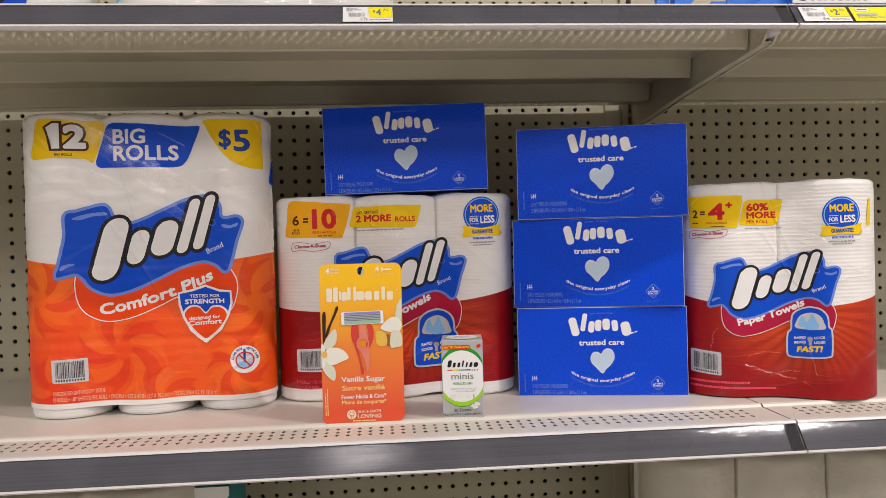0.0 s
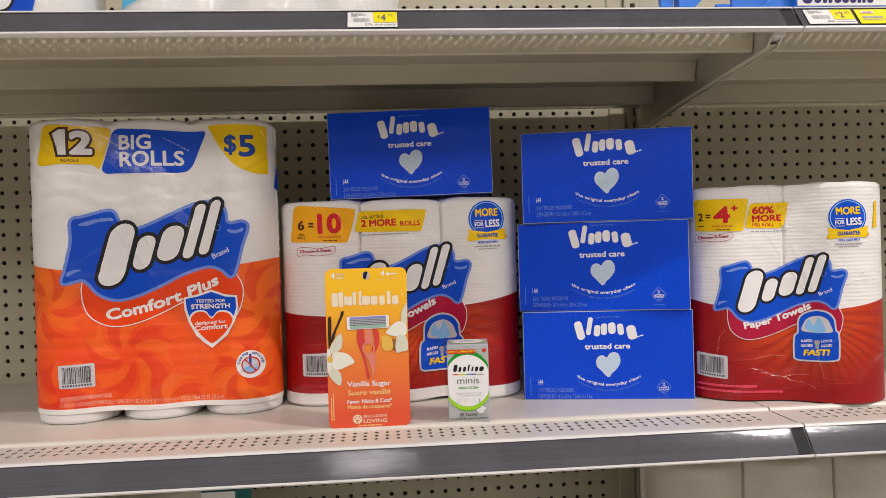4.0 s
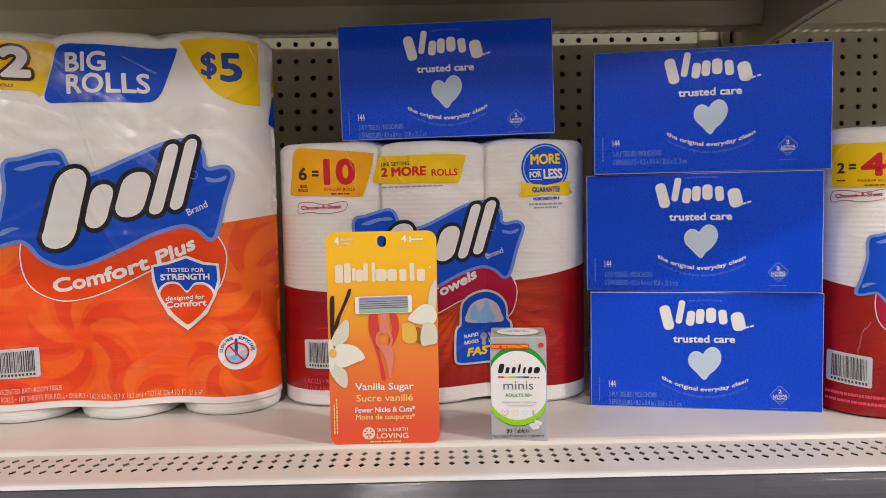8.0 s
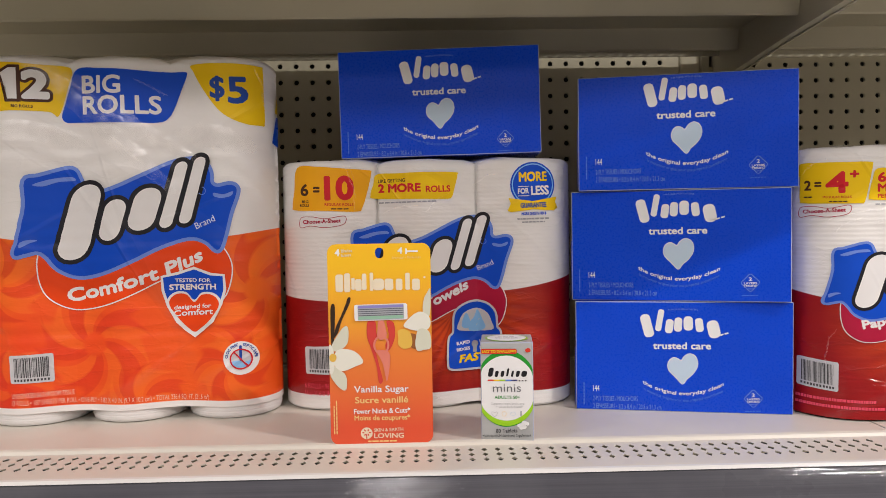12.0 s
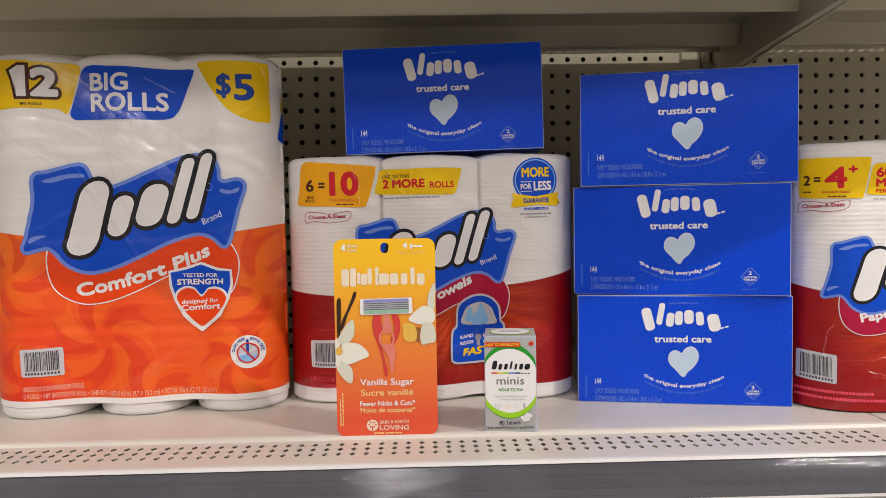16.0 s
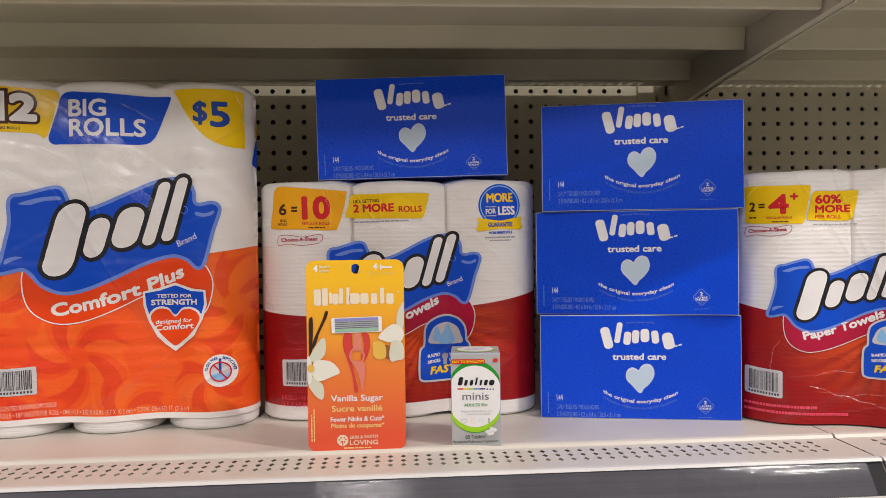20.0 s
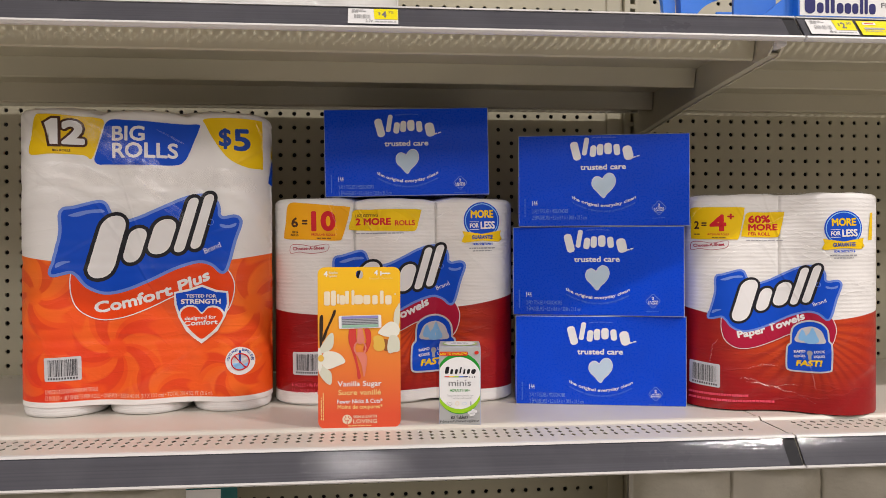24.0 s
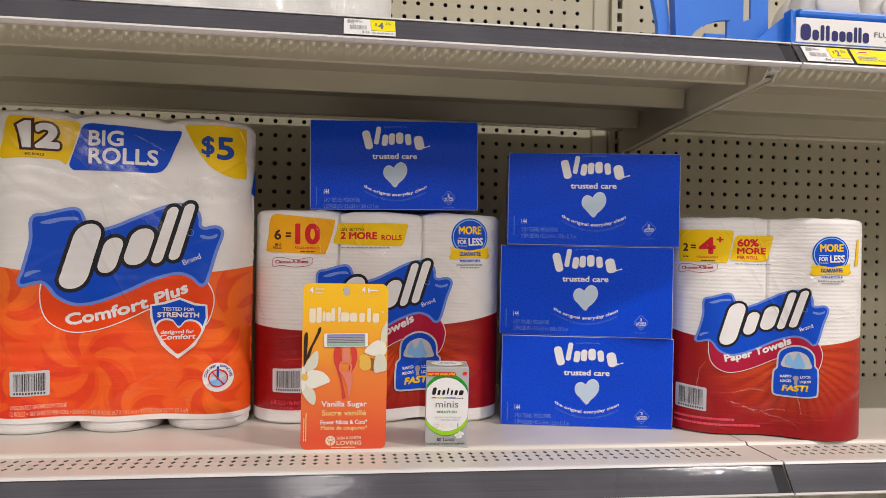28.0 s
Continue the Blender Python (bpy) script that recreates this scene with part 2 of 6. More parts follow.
def shelf(x0, x1, z, front, gap=0.021, liner=False):
    """One steel shelf: ribbed deck, slotted front strip, price channel with white lips, hat ribs below."""
    t = thing("shelf", pose(0, 0, z), "cream enamelled steel shelf with slotted front strip and grey price channel", "shelf", "store shelves", "structure")
    g, back = 0.0012, PEG_Y - gap
    x0, x1 = x0 + g, x1 - g
    step = front + 0.0875
    part("deck", box(x0, x1, step, back - 0.0283, -0.003, 0.0, 0.0008), CREAM, t)
    part("deck_ridge", extrude_profile([(step - 0.006, -0.0030), (step - 0.0035, 0.0002), (step, 0.0014), (step + 0.003, 0.0004), (step + 0.0032, -0.0028)], x0, x1), CREAM, t)
    ys = front + 0.031
    part("slotted_strip", slot_strip(x0, x1, ys, 3, 0.01346, -0.0028), CREAM, t)
    # added black sheet: the shade seen through the slots, put in as colour
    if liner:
        part("slot_shade_sheet", box(x0, x1, ys - 0.004, ys + 0.0445, -0.0165, -0.0155), ENDCAP_SLOT_SHADE, t, "added black sheet standing in for the shade under the slotted strip")
    for ya, yb in ((front + 0.0125, ys), (ys + 0.0444, step - 0.0055)):
        part("plain_strip", box(x0, x1, ya, yb, -0.0035, -0.0028), CREAM, t)
    # the back edge: a row of small holes before a turned-down flange
    part("back_strip", slot_strip(x0, x1, back - 0.0285, 1, 0.0165, -0.0006, 0.0095, 0.0072, row_gap=0.0090), CREAM, t)
    part("back_strip", box(x0, x1, back - 0.0195, back - 0.0008, -0.0014, -0.0006), CREAM, t)
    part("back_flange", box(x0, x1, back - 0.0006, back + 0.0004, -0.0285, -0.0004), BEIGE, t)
    # added thin plate: shade under the cream deck, put in as darker beige
    part("underside_shade", box(x0 + 0.004, x1 - 0.004, step + 0.004, back - 0.031, -0.0042, -0.0032), BEIGE, t)
    part("front_lip", extrude_profile([(front + 0.0128, -0.0028), (front + 0.0085, -0.0010), (front + 0.006, -0.0012), (front + 0.0045, -0.0045), (front - 0.012, -0.033), (front - 0.010, -0.035), (front + 0.0072, -0.0055), (front + 0.0128, -0.0042)], x0, x1), CREAM, t)
    # price channel: leaning grey strip between two pale lips
    a, b = (front + 0.0015, -0.0040), (front - 0.0190, -0.0327)
    face = [(a[0] + (b[0] - a[0]) * f - 0.0014 * f * (1 - f), a[1] + (b[1] - a[1]) * f + 0.0010 * f * (1 - f)) for f in [i / 8 for i in range(9)]]
    chan = part("price_channel", extrude_profile(face + [(b[0] + 0.003, b[1]), (a[0] + 0.003, a[1])], x0, x1 - 0.017), CHANNEL, t, "ribbed dark grey plastic price channel")
    part("channel_end", extrude_profile([(a[0] + 0.0012, a[1]), (b[0] + 0.0012, b[1]), (b[0] + 0.0042, b[1]), (a[0] + 0.0042, a[1])], x1 - 0.0168, x1), ENDCAP_SLOT_SHADE, chan, "black plastic channel end")
    part("channel_lip", extrude_profile([(a[0] + 0.004, -0.0010), (a[0] + 0.0005, -0.0014), (a[0] - 0.0022, -0.0040), (a[0] + 0.0008, -0.0044), (a[0] + 0.003, -0.0028)], x0, x1), WHITE_TRIM, chan)
    part("channel_lip", extrude_profile([(b[0] - 0.0026, b[1] + 0.0010), (b[0] - 0.0032, b[1] - 0.0012), (b[0] + 0.0005, b[1] - 0.0038), (b[0] + 0.005, b[1] - 0.0042), (b[0] + 0.005, b[1] - 0.001), (b[0] + 0.0005, b[1] + 0.0002)], x0, x1), WHITE_TRIM, chan)
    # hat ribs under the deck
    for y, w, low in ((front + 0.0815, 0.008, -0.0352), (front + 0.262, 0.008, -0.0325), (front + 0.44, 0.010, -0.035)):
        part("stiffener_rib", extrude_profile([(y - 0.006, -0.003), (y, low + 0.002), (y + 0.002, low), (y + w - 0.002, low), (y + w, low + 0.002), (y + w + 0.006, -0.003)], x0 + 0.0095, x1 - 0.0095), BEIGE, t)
    return t


FRONT = 0.828
UP, LOW = 1.5595, 1.05
for z_ in (LOW, UP):
    for k_ in (-1, 0, -2):
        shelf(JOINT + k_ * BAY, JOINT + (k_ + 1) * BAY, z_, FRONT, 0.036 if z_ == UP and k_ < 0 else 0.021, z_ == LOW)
for x_ in (JOINT - BAY, JOINT):
    shelf(x_, x_ + BAY, 0.62, FRONT)


def bracket(x, z):
    """A tapered steel arm that carries the ends of two shelves."""
    t = thing("shelf_bracket", pose(x, 0, z), "beige tapered steel arm under the shelf ends", "bracket", "shelf brackets", "structure")
    pr = [(PEG_Y - 0.004, -0.004), (FRONT + 0.05, -0.004), (FRONT + 0.03, -0.02), (FRONT + 0.05, -0.038), (FRONT + 0.146, -0.0428), (PEG_Y - 0.224, -0.0530), (PEG_Y - 0.036, -0.0675), (PEG_Y - 0.004, -0.095)]
    for s in (-1, 1):
        part("arm_plate", extrude_profile(pr, s * 0.007 - 0.0016, s * 0.007 + 0.0016), ARM_M, t)
    bm = extrude_profile([(y, zz + 0.002) for y, zz in pr[3:7]] + [(y, zz + 0.0045) for y, zz in pr[6:2:-1]], -0.0088, 0.0088)
    part("arm_flange", bm, ARM_M, t)
    part("hook", box(-0.006, 0.006, PEG_Y - 0.012, PEG_Y + 0.006, -0.095, -0.02, 0.002), ARM_M, t)
    part("nose_clip", box(-0.0075, 0.0075, FRONT + 0.03, FRONT + 0.072, -0.03, -0.006, 0.003), WHITE_TRIM, t)
    return t


for x_ in (JOINT, JOINT - BAY):
    for z_ in (UP, LOW):
        bracket(x_, z_)


# ---- wrapped packs of rolls ----
class Lobed:
    """The outside of a wrapped pack of standing rolls: nx lobes across, nd deep, tall h. Local: x across, y from the front (negative) to the back, z up."""

    def __init__(self, nx, nd, r, h, valley, waists=0, waist=0.002, seed=1, wobble=0.0008, groove=0.0, brim=0.009, dip=0.005):
        self.nx, self.nd, self.r, self.h, self.valley = nx, nd, r, h, valley
        self.w, self.d = 2 * r * nx, 2 * r * nd
        self.waists, self.waist, self.seed, self.wobble, self.groove = waists, waist, seed, wobble, groove
        self.brim, self.dip = brim, dip

    def dent(self, z):
        d = 0.0
        for k in range(1, self.waists):
            q = z - self.h * k / self.waists
            d += self.waist * math.exp(-(q / 0.012) ** 2) + 0.4 * self.waist * math.exp(-(q / 0.034) ** 2) * math.cos(q * 390.0)
        e = min(z, self.h - z)
        if e < self.brim:
            d += 0.78 * self.brim * (1 - math.sqrt(max(0.0, 1 - (1 - e / self.brim) ** 2)))
        return d

    def front(self, u, z):
        """The front's y at u across and z up."""
        r = self.r
        k = min(self.nx - 1, max(0, int((u + self.w / 2) / (2 * r))))
        c = -self.w / 2 + r + 2 * r * k
        s = min(1.0, abs(u - c) / r)
        y = r - r * math.sqrt(max(0.0, 1 - s * s))
        outer = (k == 0 and u < c) or (k == self.nx - 1 and u > c)
        if not outer:
            y = self.valley * (1 - math.exp(-y / self.valley * 1.25)) if y > 0 else 0
            y = min(y, self.valley)
        n = noise.noise(Vector((u * 14 + self.seed * 7.3, z * 9, self.seed)))
        n2 = noise.noise(Vector((u * 40 + z * 25, z * 34, self.seed + 3.0)))
        return -self.d / 2 + y + self.dent(z) + self.wobble * (n + 0.5 * n2)

    def across(self, per=15):
        """Where the outline is sampled: evenly, denser towards the outer edges and in the grooves between rolls."""
        us = []
        n = self.nx * per * 2
        for i in range(n + 1):
            # denser towards the two outer edges
            s = i / n
            u = -self.w / 2 * math.cos(math.pi * s) * 0.35 + (s - 0.5) * self.w * 0.65
            us.append(u)
        for k in range(1, self.nx):
            us += [-self.w / 2 + 2 * self.r * k + d for d in (-0.0034, -0.0018, -0.0008, 0.0, 0.0008, 0.0018, 0.0034)]
        return sorted(set(round(u, 5) for u in us))

    def groove_at(self, u):
        """The film is pulled in a little where two rolls meet."""
        return sum(self.groove * math.exp(-((u + self.w / 2 - 2 * self.r * k) / 0.0014) ** 2) for k in range(1, self.nx))

    def outline(self, z):
        deep = max(0.0, min(1.0, (z / self.h - 0.42) / 0.2))
        pts = [(u, self.front(u, z) + deep * self.groove_at(u)) for u in self.across()]
        back = [(-u, -y) for u, y in pts]
        out = [(u * (1 - 0.9 * self.dent(z) / self.w), y) for u, y in pts] + [(u * (1 - 0.9 * self.dent(z) / self.w), y) for u, y in back]
        return out

    def sink(self, u, z):
        """How far the film dips between the rolls' tops."""
        near = max(0.0, min(1.0, (z - self.h + 0.012) / 0.012))
        edge = abs(u) - self.w / 2 + 0.016
        dip = sum(math.exp(-((u + self.w / 2 - 2 * self.r * k) / 0.009) ** 2) for k in range(1, self.nx))
        return near * self.dip * (dip + (1.2 * (edge / 0.016) ** 2 if edge > 0 else 0.0))

    def wrap(self, z0=0.0, z1=None, rings=46, cap=True):
        z1 = self.h if z1 is None else z1
        bm = bmesh.new()
        zs = [z0 + (z1 - z0) * (0.5 - 0.5 * math.cos(math.pi * i / rings)) * 0.4 + (z1 - z0) * i / rings * 0.6 for i in range(rings + 1)]
        loops = []
        for z in zs:
            loops.append([bm.verts.new((u, y, z - self.sink(u, z))) for u, y in self.outline(z)])
        n = len(loops[0])
        for a, b in zip(loops, loops[1:]):
            for i in range(n):
                j = (i + 1) % n
                bm.faces.new((a[i], a[j], b[j], b[i]))
        if cap:
            prev = loops[-1]
            for f, dz in ((0.86, 0.0018), (0.55, -0.001), (0.25, 0.001)):
                ring = []
                for v in loops[-1]:
                    nz = 0.003 * noise.noise(Vector((v.co.x * 22, v.co.y * 22, self.seed + f)))
                    ring.append(bm.verts.new((v.co.x * f, v.co.y * f, self.h + dz + nz - self.sink(v.co.x, self.h))))
                for i in range(n):
                    j = (i + 1) % n
                    bm.faces.new((prev[i], prev[j], ring[j], ring[i]))
                prev = ring
            bm.faces.new(prev)
        return bm


def roll(r, z0, z1, core=0.02):
    """A paper roll standing on end, with a bevelled rim and an open core."""
    bm = bmesh.new()
    pr = [(core, z0 + 0.001), (core + 0.001, z0), (r - 0.006, z0), (r - 0.0015, z0 + 0.0015), (r, z0 + 0.006), (r, z1 - 0.006), (r - 0.0015, z1 - 0.0015), (r - 0.006, z1), (core + 0.001, z1), (core, z1 - 0.001)]
    rings = []
    for k in range(36):
        a = math.tau * k / 36
        rings.append([bm.verts.new((p * math.cos(a), p * math.sin(a), z)) for p, z in pr])
    for k in range(36):
        a, b = rings[k], rings[(k + 1) % 36]
        for i in range(len(pr)):
            j = (i + 1) % len(pr)
            bm.faces.new((a[i], b[i], b[j], a[j]))
    return bm


# ---- printing: flat shapes and lettering laid on a surface ----
def smooth(pts, k=6):
    """A closed Catmull-Rom curve through the points."""
    out, n = [], len(pts)
    for i in range(n):
        p0, p1, p2, p3 = (Vector((*pts[(i + d) % n], 0)) for d in (-1, 0, 1, 2))
        for j in range(k):
            t = j / k
            q = 0.5 * ((2 * p1) + (p2 - p0) * t + (2 * p0 - 5 * p1 + 4 * p2 - p3) * t * t + (3 * p1 - p0 - 3 * p2 + p3) * t ** 3)
            out.append((q.x, q.y))
    return out


def grown(pts, d):
    """The closed outline moved outwards by d."""
    n = len(pts)
    area = sum(pts[i][0] * pts[(i + 1) % n][1] - pts[(i + 1) % n][0] * pts[i][1] for i in range(n))
    s = 1 if area > 0 else -1
    out = []
    for i in range(n):
        a, b = Vector(pts[i - 1]), Vector(pts[(i + 1) % n])
        t = b - a
        t = t.normalized() if t.length > 1e-9 else Vector((1, 0))
        out.append((pts[i][0] + s * t.y * d, pts[i][1] - s * t.x * d))
    return out


def disc(cx, cy, rx, ry=None, n=28, turn=0.0):
    ry = rx if ry is None else ry
    c, s = math.cos(radians(turn)), math.sin(radians(turn))
    return [(cx + rx * math.cos(math.tau * i / n) * c - ry * math.sin(math.tau * i / n) * s,
             cy + rx * math.cos(math.tau * i / n) * s + ry * math.sin(math.tau * i / n) * c) for i in range(n)]


def slab(cx, cy, w, h, turn=0.0, rnd=0.5, lean=0.0, n=5):
    """A round-cornered slab, leaning and turned: the plain stand-in for a brand's lettering."""
    r = min(w, h) * rnd
    pts = []
    for k, (sx, sy) in enumerate(((1, 1), (-1, 1), (-1, -1), (1, -1))):
        for i in range(n + 1):
            a = math.pi / 2 * (k + i / n)
            pts.append((sx * (w / 2 - r) + r * math.cos(a), sy * (h / 2 - r) + r * math.sin(a)))
    c, s = math.cos(radians(turn)), math.sin(radians(turn))
    pts = [(x + lean * y, y) for x, y in pts]
    return [(cx + x * c - y * s, cy + x * s + y * c) for x, y in pts]


class Flat:
    """A flat printed face: u across, v up, looking towards -y."""
    step = None

    def __init__(self, y=0.0):
        self.y = y

    def at(self, u, v, lift):
        return (u, self.y - lift, v)


class Wrapped:
    """Printing that follows the front of a wrapped pack."""

    def __init__(self, lobed, step=0.006, vstep=0.007):
        self.lobed, self.step, self.vstep = lobed, step, vstep

    def at(self, u, v, lift):
        w = self.lobed.w / 2
        uu = max(-w, min(w, u))
        e = 1e-3
        y = self.lobed.front(uu, v)
        slope = (self.lobed.front(min(w, uu + e), v) - self.lobed.front(max(-w, uu - e), v)) / (2 * e)
        slope = max(-3.0, min(3.0, slope))
        ln = math.sqrt(1 + slope * slope)
        if abs(uu) < w - self.lobed.r * 0.6:
            return (uu * (1 - 0.9 * self.lobed.dent(v) / self.lobed.w), y - lift * min(ln, 1.4), v)
        sq = 1 - 0.9 * self.lobed.dent(v) / self.lobed.w
        return (uu * sq + lift * slope / ln, y - lift / ln, v)


LAYER = 0.00025


def lay(name, bm, surf, material, parent, layer, label=""):
    """Cut a flat shape finely enough for the surface, and lay it on."""
    if surf.step:
        us, vs = [v.co.x for v in bm.verts], [v.co.y for v in bm.verts]
        for lo, hi, st, ax in ((min(us), max(us), surf.step, 0), (min(vs), max(vs), surf.vstep, 1)):
            k = math.ceil(lo / st) * st
            while k < hi:
                no = (1, 0, 0) if ax == 0 else (0, 1, 0)
                co = (k, 0, 0) if ax == 0 else (0, k, 0)
                bmesh.ops.bisect_plane(bm, geom=bm.verts[:] + bm.edges[:] + bm.faces[:], plane_co=co, plane_no=no, dist=1e-6)
                k += st
    bm.normal_update()
    if sum(f.normal.z * f.calc_area() for f in bm.faces) < 0:
        bmesh.ops.reverse_faces(bm, faces=bm.faces[:])
    lift = 0.0006 + LAYER * layer if surf.step else 0.00025 + 0.0002 * layer
    for v in bm.verts:
        v.co = surf.at(v.co.x, v.co.y, lift + v.co.z)
    return part(name, bm, material, parent, label, bool(surf.step))


def shape(surf, parent, pts, material, layer=0, name="printed_shape", rnd=True, label=""):
    pts = smooth(pts) if rnd else pts
    bm = bmesh.new()
    bm.faces.new([bm.verts.new((u, v, 0)) for u, v in pts])
    bmesh.ops.triangulate(bm, faces=bm.faces[:])
    return lay(name, bm, surf, material, parent, layer, label)


def band(surf, parent, pts, width, material, layer=0, name="printed_line", rnd=True):
    """A closed line of even width."""
    pts = smooth(pts) if rnd else pts
    inner = grown(pts, -width)
    bm = bmesh.new()
    a, b = [bm.verts.new((u, v, 0)) for u, v in pts], [bm.verts.new((u, v, 0)) for u, v in inner]
    for i in range(len(a)):
        j = (i + 1) % len(a)
        bm.faces.new((a[i], a[j], b[j], b[i]))
    return lay(name, bm, surf, material, parent, layer)


CAPS = 0.729


def lettering(surf, parent, words, p0, p1, h, material, layer=1, bold=0.0, lean=0.0, sag=0.0, arc=None, name="printed_text", spread=0.0):
    """Words from p0 to p1 along their baseline, capitals h tall. sag lifts the middle; arc = (cu, cv, radius, from, to) in degrees lays them on a circle."""
    cu = bpy.data.curves.new("words", "FONT")
    cu.body, cu.size, cu.resolution_u = words, 1.0, 3
    swell = 0.0 if spread else bold * (1.6 if bold > 0.009 else 1.0)
    ob = bpy.data.objects.new("words", cu)
    me = bpy.data.meshes.new_from_object(ob)
    bpy.data.objects.remove(ob)
    bpy.data.curves.remove(cu)
    bm = bmesh.new()
    bm.from_mesh(me)
    bpy.data.meshes.remove(me)
    if not bm.verts:
        bm.free()
        return None
    bmesh.ops.remove_doubles(bm, verts=bm.verts[:], dist=1e-5)
    xs = [v.co.x for v in bm.verts]
    x0, w = min(xs), max(max(xs) - min(xs), 1e-6)
    if not arc:
        a, b = Vector((*p0, 0)), Vector((*p1, 0))
        inset = (b - a).normalized() * swell * h
        a, b = a + inset, b - inset
        d = (b - a)
        up = Vector((-d.y, d.x, 0)).normalized()
    for v in bm.verts:
        s, y = (v.co.x - x0) / w, (v.co.y + swell) / (CAPS + 2 * swell) * h
        if arc:
            an = radians(arc[3] + (arc[4] - arc[3]) * s)
            rr = arc[2] + (y if arc[4] < arc[3] else -y)
            v.co = (arc[0] + rr * math.cos(an), arc[1] + rr * math.sin(an), 0)
        else:
            v.co = a + d * s + up * (y + sag * (1 - (2 * s - 1) ** 2)) + d.normalized() * (lean * y)
    # heavier strokes: the same letters again, moved a little each way
    reach = max(spread, swell * h / (CAPS + 2 * swell))
    if reach > 1e-5:
        one = bpy.data.meshes.new("words")
        bm.to_mesh(one)
        n, around, drop = len(bm.verts), (40 if spread else 8), (2e-6 if spread else 1.6e-5)
        for i in range(around):
            a_ = math.tau * (i + 0.5) / around
            bm.from_mesh(one)
            bm.verts.ensure_lookup_table()
            for v in bm.verts[n * (i + 1):]:
                v.co += Vector((reach * math.cos(a_), reach * math.sin(a_), -drop * (i + 1)))
        bpy.data.meshes.remove(one)
    return lay(name, bm, surf, material, parent, layer)


def bars(surf, parent, p0, p1, h, material, layer=1, n=7, seed=1, name="small_print"):
    """A line of writing too small to read: short plain bars."""
    rng = random.Random(seed)
    bm = bmesh.new()
    a, b = Vector(p0), Vector(p1)
    d = b - a
    up = Vector((-d.y, d.x)).normalized() * h
    s = 0.0
    ws = [rng.uniform(0.6, 1.6) for _ in range(n)]
    tot = sum(ws) * 1.22
    for w in ws:
        e = s + w / tot
        q = [a + d * s, a + d * e, a + d * e + up, a + d * s + up]
        bm.faces.new([bm.verts.new((x, y, 0)) for x, y in q])
        s = e + 0.22 * w / tot
    return tagged(lay(name, bm, surf, material, parent, layer), kind="stuff")


def barcode(surf, parent, quad, material_w, material_k, layer=1, seed=3):
    """A white label with upright black bars; the figures below are a row of small bars."""
    rng = random.Random(seed)
    q = [Vector(p) for p in quad]          # tl, tr, br, bl

    def at(s, t):
        return (q[0] * (1 - s) + q[1] * s) * (1 - t) + (q[3] * (1 - s) + q[2] * s) * t
    lab = shape(surf, parent, [tuple(at(s, t)) for s, t in ((0.03, 0), (0.97, 0), (1, 0.05), (1, 0.95), (0.97, 1), (0.03, 1), (0, 0.95), (0, 0.05))], material_w, layer, "barcode_label", False)
    bm = bmesh.new()
    s = 0.11
    while s < 0.88:
        w = rng.choice((0.010, 0.010, 0.018, 0.026))
        bm.faces.new([bm.verts.new((*at(a, t), 0)) for a, t in ((s, 0.1), (s + w, 0.1), (s + w, 0.8), (s, 0.8))])
        s += w + rng.choice((0.010, 0.014, 0.022))
    for i in range(11):
        s = 0.1 + i * 0.075
        bm.faces.new([bm.verts.new((*at(a, t), 0)) for a, t in ((s, 0.85), (s + 0.045, 0.85), (s + 0.045, 0.93), (s, 0.93))])
    tagged(lay("barcode_print", bm, surf, material_k, parent, layer + 1), kind="stuff")
    return lab


# ---- inks and papers ----
def film_folds(nt):
    """Narrow wandering folds of stretched film in two slanting directions, in patches. Gives 0 to 1."""
    tc = nt.nodes.new("ShaderNodeTexCoord")
    out = None
    for turn, scale, patch_at in ((38, 13.0, 0.0), (-24, 11.0, 5.0), (64, 15.0, 9.0)):
        mp = nt.nodes.new("ShaderNodeMapping")
        mp.vector_type = "TEXTURE"
        mp.inputs["Rotation"].default_value = (0, radians(turn), 0)
        mp.inputs["Scale"].default_value = (5.0, 5.0, 1.0)
        mp.inputs["Location"].default_value = (patch_at, 0, patch_at)
        nt.links.new(tc.outputs["Object"], mp.inputs[0])
        n = nt.nodes.new("ShaderNodeTexNoise")
        n.inputs["Scale"].default_value, n.inputs["Detail"].default_value = scale, 1.5
        nt.links.new(mp.outputs[0], n.inputs["Vector"])
        line = maths(nt, "SUBTRACT", 1.0, ramp(nt, maths(nt, "ABSOLUTE", maths(nt, "SUBTRACT", n.outputs[0], 0.5)), 0.0, 0.022))
        where = nt.nodes.new("ShaderNodeTexNoise")
        where.inputs["Scale"].default_value, where.inputs["Detail"].default_value = 9.0, 1.0
        nt.links.new(mp.outputs[0], where.inputs["Vector"])
        line = maths(nt, "MULTIPLY", line, ramp(nt, where.outputs[0], 0.50, 0.60))
        out = line if out is None else maths(nt, "MAXIMUM", out, line)
    return out


